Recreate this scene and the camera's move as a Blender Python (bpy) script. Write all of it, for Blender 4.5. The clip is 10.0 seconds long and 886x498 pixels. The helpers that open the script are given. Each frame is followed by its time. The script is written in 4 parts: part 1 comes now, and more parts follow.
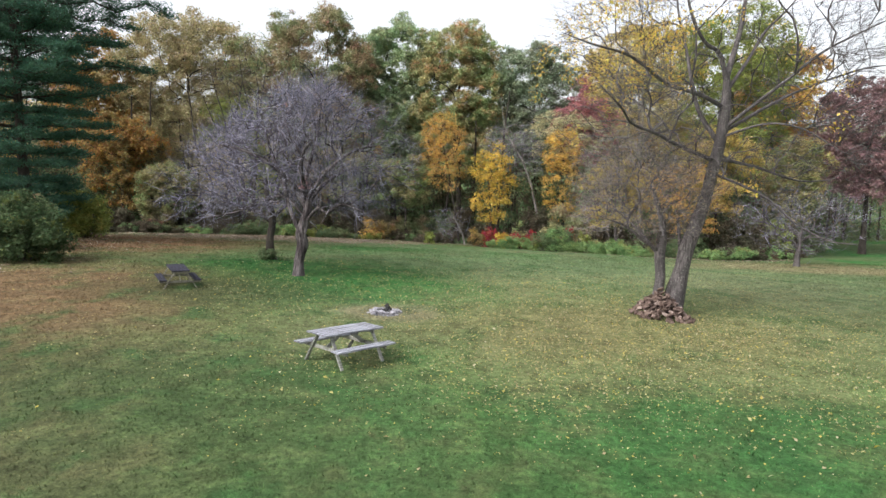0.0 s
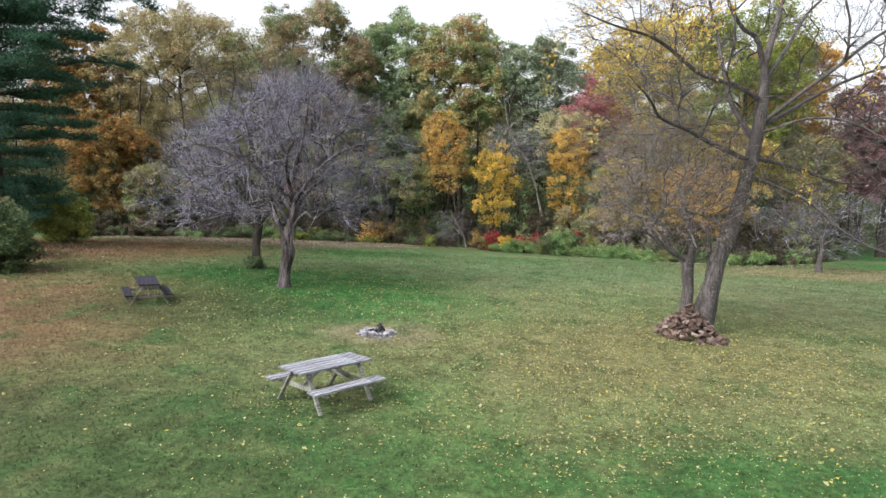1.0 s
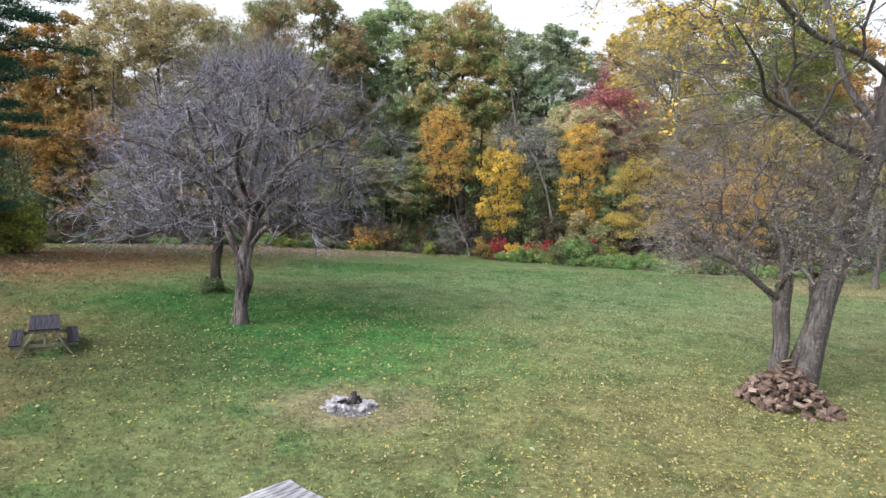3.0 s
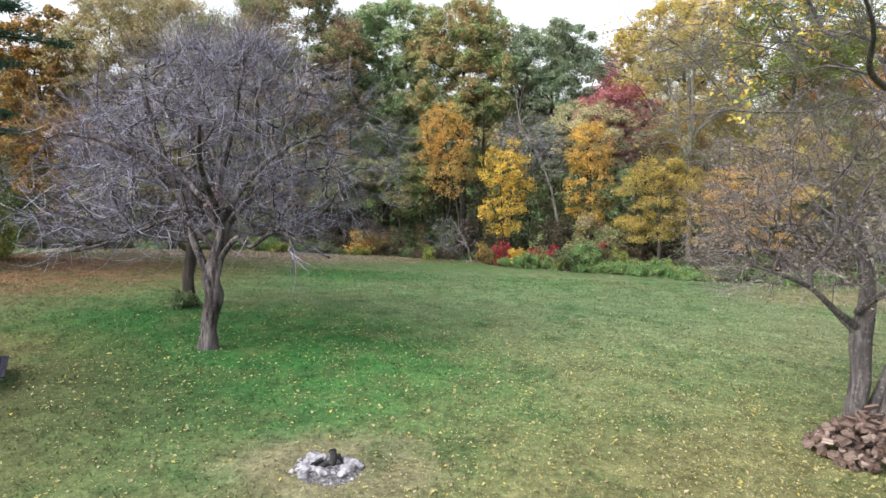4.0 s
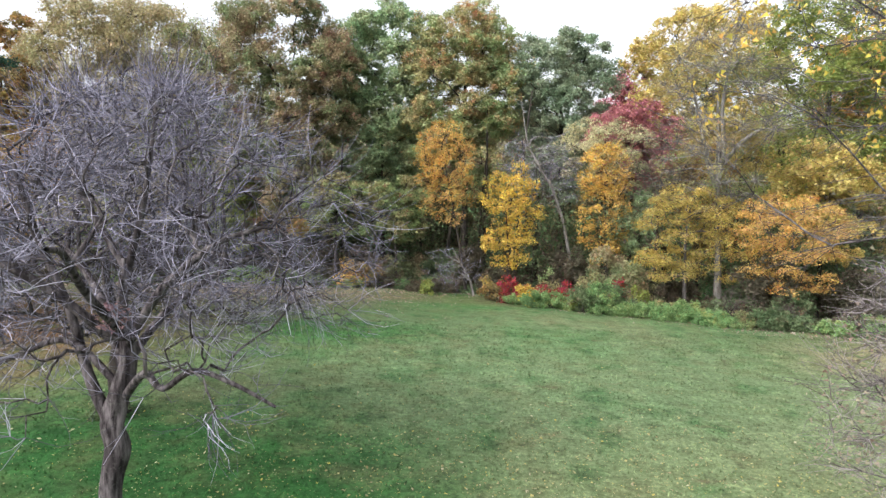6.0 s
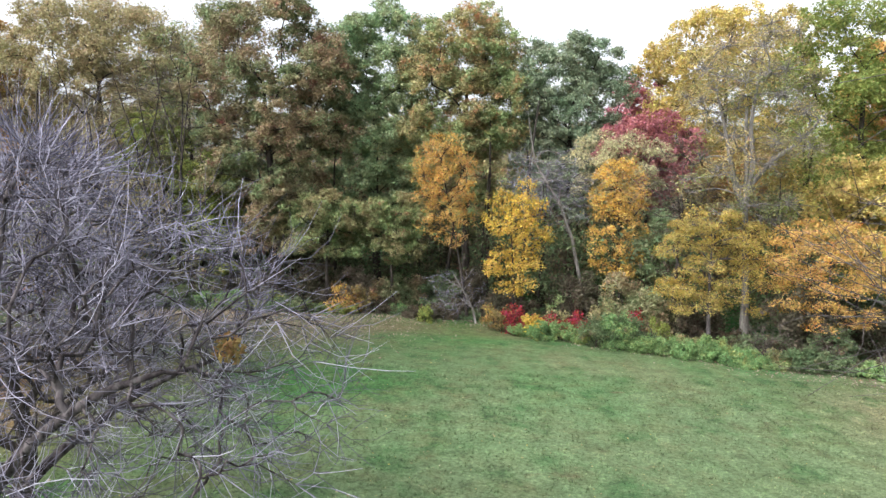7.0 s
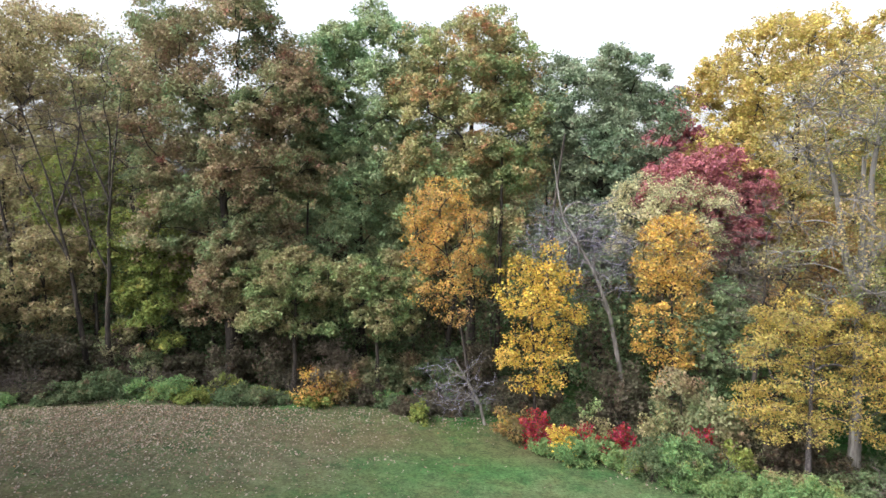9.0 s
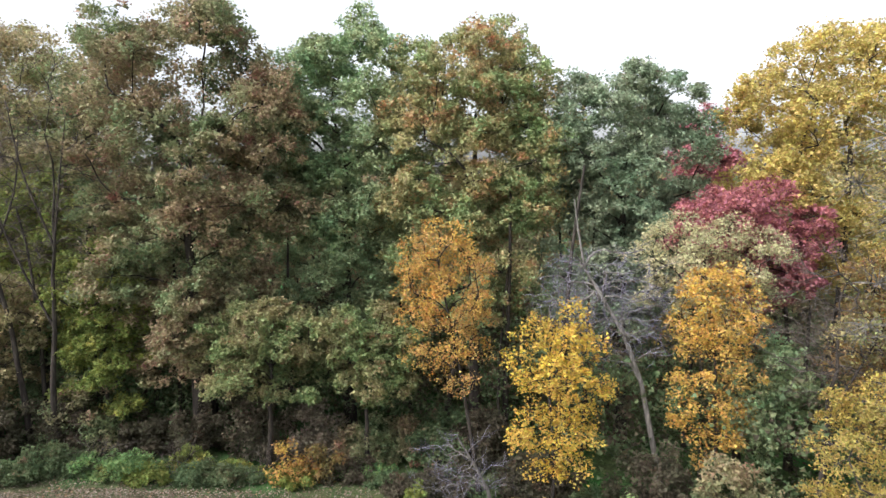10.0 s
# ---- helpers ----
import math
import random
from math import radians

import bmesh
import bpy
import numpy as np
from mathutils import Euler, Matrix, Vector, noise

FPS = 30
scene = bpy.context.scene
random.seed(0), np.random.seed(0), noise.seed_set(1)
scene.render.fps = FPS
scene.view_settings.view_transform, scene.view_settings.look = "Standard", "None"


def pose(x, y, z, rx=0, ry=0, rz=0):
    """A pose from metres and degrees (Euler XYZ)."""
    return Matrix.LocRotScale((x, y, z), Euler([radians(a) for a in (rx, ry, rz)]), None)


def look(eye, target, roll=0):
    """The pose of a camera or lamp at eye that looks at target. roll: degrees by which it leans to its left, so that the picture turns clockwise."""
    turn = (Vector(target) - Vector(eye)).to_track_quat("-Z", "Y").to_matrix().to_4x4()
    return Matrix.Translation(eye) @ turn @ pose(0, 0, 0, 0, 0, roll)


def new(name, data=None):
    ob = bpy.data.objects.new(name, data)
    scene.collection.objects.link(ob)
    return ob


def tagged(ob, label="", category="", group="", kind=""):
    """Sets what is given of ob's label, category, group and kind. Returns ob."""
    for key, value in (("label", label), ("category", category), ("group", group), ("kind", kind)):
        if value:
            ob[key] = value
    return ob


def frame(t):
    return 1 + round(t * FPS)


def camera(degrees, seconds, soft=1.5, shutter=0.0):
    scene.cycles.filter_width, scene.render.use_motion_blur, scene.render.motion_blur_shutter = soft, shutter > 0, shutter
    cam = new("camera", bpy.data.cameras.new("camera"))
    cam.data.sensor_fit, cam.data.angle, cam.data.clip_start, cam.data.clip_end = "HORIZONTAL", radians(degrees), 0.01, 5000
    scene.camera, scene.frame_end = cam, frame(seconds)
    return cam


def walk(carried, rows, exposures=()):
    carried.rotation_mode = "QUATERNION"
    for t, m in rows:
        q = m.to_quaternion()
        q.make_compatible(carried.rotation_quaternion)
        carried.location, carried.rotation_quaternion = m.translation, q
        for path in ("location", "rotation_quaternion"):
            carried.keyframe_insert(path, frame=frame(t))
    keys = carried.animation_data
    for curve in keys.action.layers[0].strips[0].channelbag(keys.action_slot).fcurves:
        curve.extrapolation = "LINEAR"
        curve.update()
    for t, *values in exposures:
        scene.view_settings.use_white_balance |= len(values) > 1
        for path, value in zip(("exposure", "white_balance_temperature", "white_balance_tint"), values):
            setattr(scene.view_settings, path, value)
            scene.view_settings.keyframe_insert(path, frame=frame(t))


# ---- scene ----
cam = camera(70.0, 10.0)
PATH = [
    (0, -0.006, -0.014, 4.591, 0.02, -7.19, 0.17),
    (0.5, 0.016, 1.136, 4.608, 0.08, -7.19, 0.09),
    (1, 0.018, 2.541, 4.632, 0.12, -7.20, 0.10),
    (1.5, 0.014, 3.862, 4.663, 0.15, -7.24, 0.10),
    (2, 0.036, 5.421, 4.687, 0.22, -7.25, 0.06),
    (2.5, 0.014, 6.743, 4.718, 0.18, -7.28, 0.07),
    (4, -0.062, 10.844, 4.669, 0.14, -7.15, 0.05),
    (4.5, -0.100, 12.030, 4.778, 0.10, -7.13, 0.05),
    (5, -0.111, 13.320, 5.380, 0.08, -7.07, 0.04),
    (5.5, -0.073, 14.414, 5.894, 0.13, -7.05, 0.05),
    (7, 0.064, 19.831, 7.831, 0.26, -7.33, -0.00),
    (7.5, 0.062, 21.988, 8.361, 0.27, -7.31, -0.05),
    (8, 0.049, 24.703, 9.044, 0.26, -7.26, 0.02),
    (8.5, 0.083, 27.307, 9.685, 0.30, -7.12, 0.02),
    (9, 0.132, 30.275, 10.607, 0.36, -7.10, -0.07),
    (9.5, 0.162, 33.055, 11.384, 0.38, -6.94, -0.14),
    (10, 0.154, 35.748, 12.281, 0.41, -6.79, -0.34),
]
walk(cam, [(t, pose(x, y, z, 90 + pitch, 0, yaw) @ pose(0, 0, 0, 0, 0, roll)) for t, x, y, z, yaw, pitch, roll in PATH],
     [(0.0, 1.15, 6450, 10), (2.5, 1.23, 6480, 10), (4.5, 1.39, 6420, 10.5), (7.5, 1.46, 6250, 12), (9.0, 1.42, 6250, 12), (10.0, 1.26, 6300, 12)])

# ---- daylight: a bright thin overcast with the sun low behind it ----
SUN_UP, SUN_ROUND = 42.0, 235.0
world = bpy.data.worlds.new("sky")
scene.world = world
world.use_nodes = True
wn, wl = world.node_tree.nodes, world.node_tree.links
sky = wn.new("ShaderNodeTexSky")
sky.sky_type, sky.sun_disc = "NISHITA", False
sky.sun_elevation, sky.sun_rotation = radians(SUN_UP), radians(SUN_ROUND)
sky.air_density, sky.dust_density, sky.ozone_density = 1.0, 4.0, 1.0
pale = wn.new("ShaderNodeHueSaturation")
pale.inputs["Saturation"].default_value = 0.22
wl.new(sky.outputs["Color"], pale.inputs["Color"])
wl.new(pale.outputs["Color"], wn["Background"].inputs["Color"])
wn["Background"].inputs["Strength"].default_value = 0.15
sun = new("sun", bpy.data.lights.new("sun", "SUN"))
sun.data.energy, sun.data.angle, sun.data.color = 1.0, radians(25), (1.0, 0.96, 0.9)
sun.matrix_world = look((0, 0, 60), (60 * math.sin(radians(SUN_ROUND)) * -0.9, 60 * math.cos(radians(SUN_ROUND)) * -0.9, 0))


# ---- materials ----
class Mat:
    """A small builder of node materials."""

    def __init__(self, name, rough=0.8, spec=0.3):
        self.m = bpy.data.materials.new(name)
        self.m.use_nodes = True
        self.n, self.l = self.m.node_tree.nodes, self.m.node_tree.links
        self.b = self.n["Principled BSDF"]
        self.b.inputs["Roughness"].default_value = rough
        self.b.inputs["Specular IOR Level"].default_value = spec

    def node(self, kind, **values):
        nd = self.n.new(kind)
        for key, v in values.items():
            nd.inputs[key].default_value = v
        return nd

    def noise(self, scale, detail=4.0, rough=0.55, vec=None, stretch=None):
        nd = self.node("ShaderNodeTexNoise", Scale=scale, Detail=detail, Roughness=rough)
        if vec is None:
            vec = self.node("ShaderNodeNewGeometry").outputs["Position"]
        if stretch:
            mp = self.node("ShaderNodeMapping", Scale=stretch)
            self.l.new(vec, mp.inputs["Vector"])
            vec = mp.outputs["Vector"]
        self.l.new(vec, nd.inputs["Vector"])
        return nd.outputs["Fac"]

    def ramp(self, fac, stops):
        nd = self.n.new("ShaderNodeValToRGB")
        el = nd.color_ramp.elements
        while len(el) < len(stops):
            el.new(0.5)
        for e, (p, c) in zip(el, stops):
            e.position, e.color = p, (*c, 1.0)
        self.l.new(fac, nd.inputs["Fac"])
        return nd.outputs["Color"]

    def span(self, fac, a, b, c=0.0, d=1.0):
        nd = self.node("ShaderNodeMapRange")
        for i, v in enumerate((a, b, c, d)):
            nd.inputs[i + 1].default_value = v
        self.l.new(fac, nd.inputs[0])
        return nd.outputs[0]

    def mix(self, fac, a, b, kind="MIX"):
        nd = self.n.new("ShaderNodeMix")
        nd.data_type, nd.blend_type = "RGBA", kind
        for sock, v in ((nd.inputs[0], fac), (nd.inputs[6], a), (nd.inputs[7], b)):
            if isinstance(v, (int, float)):
                sock.default_value = v
            elif isinstance(v, tuple):
                sock.default_value = (*v, 1.0)
            else:
                self.l.new(v, sock)
        return nd.outputs[2]

    def maths(self, op, a, b=None):
        nd = self.n.new("ShaderNodeMath")
        nd.operation = op
        for sock, v in ((nd.inputs[0], a), (nd.inputs[1], b)):
            if v is None:
                continue
            if isinstance(v, (int, float)):
                sock.default_value = v
            else:
                self.l.new(v, sock)
        return nd.outputs[0]

    def island(self):
        return self.n.new("ShaderNodeNewGeometry").outputs["Random Per Island"]

    def bump(self, fac, strength=0.4, distance=0.02):
        nd = self.node("ShaderNodeBump", Strength=strength, Distance=distance)
        self.l.new(fac, nd.inputs["Height"])
        self.l.new(nd.outputs["Normal"], self.b.inputs["Normal"])

    def color(self, c):
        self.l.new(c, self.b.inputs["Base Color"])
        return self

    def thin(self, c, amount=0.3):
        """Lets light through, as a leaf does."""
        tr, mx = self.n.new("ShaderNodeBsdfTranslucent"), self.n.new("ShaderNodeMixShader")
        mx.inputs[0].default_value = amount
        self.l.new(c, tr.inputs["Color"])
        self.l.new(self.b.outputs[0], mx.inputs[1])
        self.l.new(tr.outputs[0], mx.inputs[2])
        self.l.new(mx.outputs[0], self.n["Material Output"].inputs["Surface"])
        return self


def leaf_material(name, main, second, spot, patch=0.25, spots=0.12, scale=0.45, rich=0.9):
    """Leaves: two colours in patches through the crown, single leaves of a third, each leaf a little its own."""
    k = Mat(name, 0.62, 0.2)
    patches = k.span(k.noise(scale, 3.0), 0.5 - patch, 0.5 + patch)
    base = k.mix(patches, main, second)
    base = k.mix(k.span(k.noise(scale * 2.3, 2.0, vec=None, stretch=(1, 1, 1.4)), 1.0 - spots * 3.4, 0.75), base, spot)
    one = k.island()
    lum = k.node("ShaderNodeHueSaturation")
    k.l.new(base, lum.inputs["Color"])
    lum.inputs["Saturation"].default_value = rich
    k.l.new(k.maths("MULTIPLY", k.span(one, 0, 1, 0.68, 1.34), k.span(k.noise(1.1, 2.0), 0.3, 0.7, 0.78, 1.24)), lum.inputs["Value"])
    k.l.new(k.span(k.maths("FRACT", k.maths("MULTIPLY", one, 17.0)), 0, 1, 0.47, 0.53), lum.inputs["Hue"])
    k.color(lum.outputs["Color"]).thin(lum.outputs["Color"], 0.42)
    return k.m


def bark_material(name, dark, light, scale=1.0, lichen=0.0):
    k = Mat(name, 0.9, 0.15)
    streak = k.noise(9 * scale, 6.0, 0.6, stretch=(1, 1, 0.14))
    c = k.ramp(streak, [(0.38, dark), (0.62, light)])
    c = k.mix(k.span(k.noise(2.6, 4.0, stretch=(1, 1, 0.45)), 0.42, 0.62, 0, 0.85), c, tuple(v * 1.2 for v in dark))
    if lichen:
        c = k.mix(k.span(k.noise(14, 3.0), 0.58, 0.66, 0, lichen), c, (0.34, 0.36, 0.30))
    k.color(c)
    k.bump(streak, 0.8, 0.03)
    return k.m


def lawn_colour(k):
    """Autumn turf: green, tired green and straw in drifts, with dry ground in the worn places, and apple-tree shade
    painted in.
    """
    pos = k.node("ShaderNodeNewGeometry").outputs["Position"]
    drift, fine, tiny = k.noise(0.11, 4.0), k.noise(0.9, 5.0, 0.62), k.noise(22, 3.0, 0.7)
    green = k.ramp(drift, [(0.34, (0.060, 0.105, 0.040)), (0.5, (0.082, 0.120, 0.048)), (0.66, (0.115, 0.128, 0.060))])
    lush = k.mix(k.span(k.noise(0.17, 3.0, stretch=(1.0, 0.7, 1)), 0.47, 0.62), green, (0.038, 0.130, 0.032))

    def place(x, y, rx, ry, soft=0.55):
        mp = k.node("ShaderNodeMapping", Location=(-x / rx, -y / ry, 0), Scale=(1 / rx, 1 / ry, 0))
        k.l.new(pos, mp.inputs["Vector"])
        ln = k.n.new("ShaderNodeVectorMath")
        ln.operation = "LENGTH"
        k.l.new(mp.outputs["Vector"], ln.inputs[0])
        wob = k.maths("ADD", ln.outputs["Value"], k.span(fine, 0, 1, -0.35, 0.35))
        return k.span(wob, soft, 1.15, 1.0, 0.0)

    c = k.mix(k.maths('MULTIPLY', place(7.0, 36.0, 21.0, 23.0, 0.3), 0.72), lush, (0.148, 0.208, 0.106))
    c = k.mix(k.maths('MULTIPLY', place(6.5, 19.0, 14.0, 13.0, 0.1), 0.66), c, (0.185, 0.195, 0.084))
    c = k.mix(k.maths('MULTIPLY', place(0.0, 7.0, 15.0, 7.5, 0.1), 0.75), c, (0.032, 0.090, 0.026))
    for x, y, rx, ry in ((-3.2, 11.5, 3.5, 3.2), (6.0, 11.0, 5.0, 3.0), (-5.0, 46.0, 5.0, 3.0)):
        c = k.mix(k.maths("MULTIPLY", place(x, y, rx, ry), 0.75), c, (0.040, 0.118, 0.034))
    # lush grass round the apple tree, darkened further to paint in the crown's shade
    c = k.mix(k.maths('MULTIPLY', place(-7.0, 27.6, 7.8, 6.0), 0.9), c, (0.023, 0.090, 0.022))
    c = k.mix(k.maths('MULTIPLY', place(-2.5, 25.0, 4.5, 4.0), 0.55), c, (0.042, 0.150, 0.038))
    # the dark patch at (-8.0, 22.9) is painted shade in front of the apple tree
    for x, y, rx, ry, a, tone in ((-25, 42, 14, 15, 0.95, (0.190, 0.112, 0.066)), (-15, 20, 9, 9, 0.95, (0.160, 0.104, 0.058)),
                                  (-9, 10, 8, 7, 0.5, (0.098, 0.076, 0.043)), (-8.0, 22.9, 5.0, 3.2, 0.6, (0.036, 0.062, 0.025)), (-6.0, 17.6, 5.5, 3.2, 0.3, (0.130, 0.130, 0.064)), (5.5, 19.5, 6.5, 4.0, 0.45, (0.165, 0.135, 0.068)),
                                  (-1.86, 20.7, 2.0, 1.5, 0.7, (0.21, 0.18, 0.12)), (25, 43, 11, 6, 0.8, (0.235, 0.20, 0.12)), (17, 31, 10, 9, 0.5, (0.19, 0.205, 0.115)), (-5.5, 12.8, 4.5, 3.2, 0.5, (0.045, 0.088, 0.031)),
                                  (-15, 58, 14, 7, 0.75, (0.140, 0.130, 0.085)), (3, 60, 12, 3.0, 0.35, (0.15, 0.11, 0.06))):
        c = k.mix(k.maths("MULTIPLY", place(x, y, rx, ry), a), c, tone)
    c = k.mix(k.span(fine, 0.46, 0.74, 0, 0.5), c, (0.135, 0.125, 0.062))
    c = k.mix(k.span(k.noise(0.55, 5.0, 0.65, stretch=(1.0, 0.8, 1)), 0.52, 0.66, 0, 0.6), c, (0.030, 0.098, 0.030))
    c = k.mix(k.span(k.noise(0.8, 5.0, 0.7, stretch=(0.7, 1.1, 1)), 0.62, 0.74, 0, 0.6), c, (0.130, 0.098, 0.058))
    lum = k.node("ShaderNodeHueSaturation")
    k.l.new(c, lum.inputs["Color"])
    turned = k.node("ShaderNodeMapping", Rotation=(0, 0, radians(-24)), Scale=(2.2, 0.07, 1))
    k.l.new(pos, turned.inputs["Vector"])
    streak = k.node("ShaderNodeTexNoise", Scale=1.0, Detail=3.0)
    k.l.new(turned.outputs["Vector"], streak.inputs["Vector"])
    tiny = k.maths('MULTIPLY', tiny, k.span(streak.outputs["Fac"], 0.3, 0.7, 0.94, 1.06))
    clump = k.maths('MULTIPLY', k.maths('MULTIPLY', k.span(k.noise(1.4, 4.0, 0.6), 0.3, 0.7, 0.74, 1.26), k.span(k.noise(7.0, 5.0, 0.7), 0.3, 0.7, 0.5, 1.5)), k.span(tiny, 0.25, 0.75, 0.74, 1.24))
    k.l.new(clump, lum.inputs["Value"])
    return lum.outputs["Color"], tiny


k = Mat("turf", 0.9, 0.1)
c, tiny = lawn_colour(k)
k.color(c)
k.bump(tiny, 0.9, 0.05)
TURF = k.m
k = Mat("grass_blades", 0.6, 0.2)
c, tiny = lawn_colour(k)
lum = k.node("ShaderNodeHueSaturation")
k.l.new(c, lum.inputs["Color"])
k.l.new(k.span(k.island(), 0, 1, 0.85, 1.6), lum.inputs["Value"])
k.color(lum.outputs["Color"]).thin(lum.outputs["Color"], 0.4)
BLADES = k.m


def spread(name, stops, rough=0.7, thin=0.0):
    """Each loose piece takes one colour of the row."""
    k = Mat(name, rough, 0.2)
    c = k.ramp(k.island(), stops)
    c = k.mix(k.span(k.noise(40, 3.0), 0.3, 0.7, 0, 0.35), c, (0.06, 0.045, 0.03))
    k.color(c)
    return k.thin(c, thin).m if thin else k.m


FALLEN = spread("fallen_leaves", [(0.0, (0.55, 0.44, 0.08)), (0.18, (0.46, 0.40, 0.15)), (0.45, (0.45, 0.42, 0.20)), (0.72, (0.30, 0.23, 0.11)), (1.0, (0.52, 0.49, 0.33))], 0.6, 0.2)
LITTER = spread("leaf_litter", [(0.0, (0.15, 0.105, 0.07)), (0.35, (0.22, 0.165, 0.12)), (0.7, (0.36, 0.30, 0.24)), (0.9, (0.42, 0.37, 0.31)), (1.0, (0.32, 0.19, 0.08))], 0.8)
BARK_GREY = bark_material("grey_bark", (0.050, 0.044, 0.045), (0.160, 0.142, 0.140), 2.2, 0.25)
BARK_APPLE = bark_material("apple_bark", (0.018, 0.014, 0.015), (0.165, 0.145, 0.148), 1.3, 0.1)
BARK_DARK = bark_material("dark_bark", (0.030, 0.026, 0.023), (0.095, 0.080, 0.068))
BARK_PALE = bark_material("pale_bark", (0.12, 0.11, 0.10), (0.30, 0.28, 0.26))
k = Mat("grey_twigs", 0.75, 0.2)
k.color(k.ramp(k.island(), [(0.0, (0.036, 0.032, 0.041)), (0.38, (0.094, 0.088, 0.115)), (0.72, (0.215, 0.206, 0.268)), (1.0, (0.50, 0.485, 0.59))]))
TWIG_GREY = k.m
k = Mat("brown_twigs", 0.8, 0.2)
k.color(k.ramp(k.noise(1.3, 3.0), [(0.3, (0.075, 0.062, 0.055)), (0.7, (0.16, 0.135, 0.12))]))
TWIG_BROWN = k.m
k = Mat("mauve_twigs", 0.8, 0.2)
k.color(k.ramp(k.island(), [(0.0, (0.060, 0.049, 0.049)), (0.5, (0.150, 0.128, 0.130)), (1.0, (0.36, 0.32, 0.33))]))
TWIG_MAUVE = k.m

OLIVE = leaf_material("olive_oak_leaves", (0.315, 0.295, 0.140), (0.380, 0.305, 0.155), (0.360, 0.220, 0.095), 0.14)
BROWN = leaf_material("bronze_oak_leaves", (0.205, 0.265, 0.120), (0.360, 0.265, 0.150), (0.350, 0.135, 0.105), 0.1, 0.12, 0.32)
GREEN = leaf_material("green_oak_leaves", (0.235, 0.365, 0.175), (0.345, 0.395, 0.200), (0.330, 0.300, 0.130), 0.14)
MIXED = leaf_material("turning_oak_leaves", (0.255, 0.345, 0.140), (0.395, 0.360, 0.160), (0.540, 0.250, 0.105), 0.1, 0.145, 0.32)
DEEP = leaf_material("deep_green_leaves", (0.210, 0.300, 0.180), (0.285, 0.330, 0.210), (0.270, 0.140, 0.110), 0.14, 0.1)
YELLOW = leaf_material("yellow_leaves", (0.680, 0.480, 0.098), (0.550, 0.410, 0.130), (0.420, 0.370, 0.130), rich=1.04)
GOLD = leaf_material("gold_leaves", (0.680, 0.450, 0.130), (0.580, 0.420, 0.165), (0.600, 0.320, 0.080), rich=1.04)
ORANGE = leaf_material("orange_leaves", (0.620, 0.400, 0.120), (0.500, 0.340, 0.150), (0.600, 0.290, 0.085), rich=1.04)
RUST = leaf_material("rust_leaves", (0.360, 0.200, 0.068), (0.230, 0.190, 0.085), (0.560, 0.330, 0.058), 0.13, rich=1.0)
CRIMSON = leaf_material("crimson_leaves", (0.42, 0.150, 0.168), (0.46, 0.180, 0.192), (0.30, 0.11, 0.115), rich=0.97)
PLUM = leaf_material("plum_leaves", (0.24, 0.13, 0.145), (0.31, 0.17, 0.18), (0.25, 0.17, 0.11))
SCARLET = leaf_material("scarlet_leaves", (0.40, 0.045, 0.070), (0.30, 0.055, 0.060), (0.33, 0.14, 0.07), rich=1.04)
CREAM = leaf_material("pale_olive_leaves", (0.560, 0.510, 0.300), (0.460, 0.450, 0.240), (0.540, 0.430, 0.170))
YGREEN = leaf_material("yellow_green_leaves", (0.275, 0.300, 0.088), (0.200, 0.258, 0.085), (0.430, 0.370, 0.110), rich=1.04)
TAN = leaf_material("tan_leaves", (0.300, 0.235, 0.176), (0.230, 0.210, 0.143), (0.290, 0.150, 0.130))
AMBER = leaf_material("amber_leaves", (0.580, 0.455, 0.145), (0.430, 0.370, 0.160), (0.440, 0.300, 0.130), rich=1.04)
IVY = leaf_material("ivy_leaves", (0.145, 0.280, 0.095), (0.225, 0.325, 0.110), (0.360, 0.350, 0.100))
# undergrowth green, with the dimness under the trees put into the colour
SHADEGREEN = leaf_material("shaded_undergrowth_leaves", (0.105, 0.180, 0.074), (0.160, 0.190, 0.090), (0.220, 0.145, 0.088))
NEEDLES = leaf_material("pine_needles", (0.038, 0.118, 0.074), (0.058, 0.138, 0.082), (0.08, 0.150, 0.072))
SHRUB = leaf_material("shrub_leaves", (0.055, 0.100, 0.038), (0.080, 0.118, 0.044), (0.24, 0.26, 0.05))
# brown leaves coloured dark to stand for shade on the wood's floor
UMBER = leaf_material("shaded_brown_leaves", (0.120, 0.088, 0.064), (0.092, 0.098, 0.055), (0.160, 0.095, 0.058))
TANGREEN = leaf_material("tan_green_leaves", (0.205, 0.285, 0.105), (0.330, 0.295, 0.135), (0.340, 0.190, 0.100), 0.08)
OLIVEGOLD = leaf_material("olive_gold_leaves", (0.39, 0.320, 0.115), (0.49, 0.375, 0.115), (0.25, 0.22, 0.10), 0.14, rich=1.04)
OLIVEGREEN = leaf_material("mixed_olive_leaves", (0.205, 0.245, 0.085), (0.420, 0.325, 0.125), (0.360, 0.220, 0.130), 0.1, 0.12, 0.3)


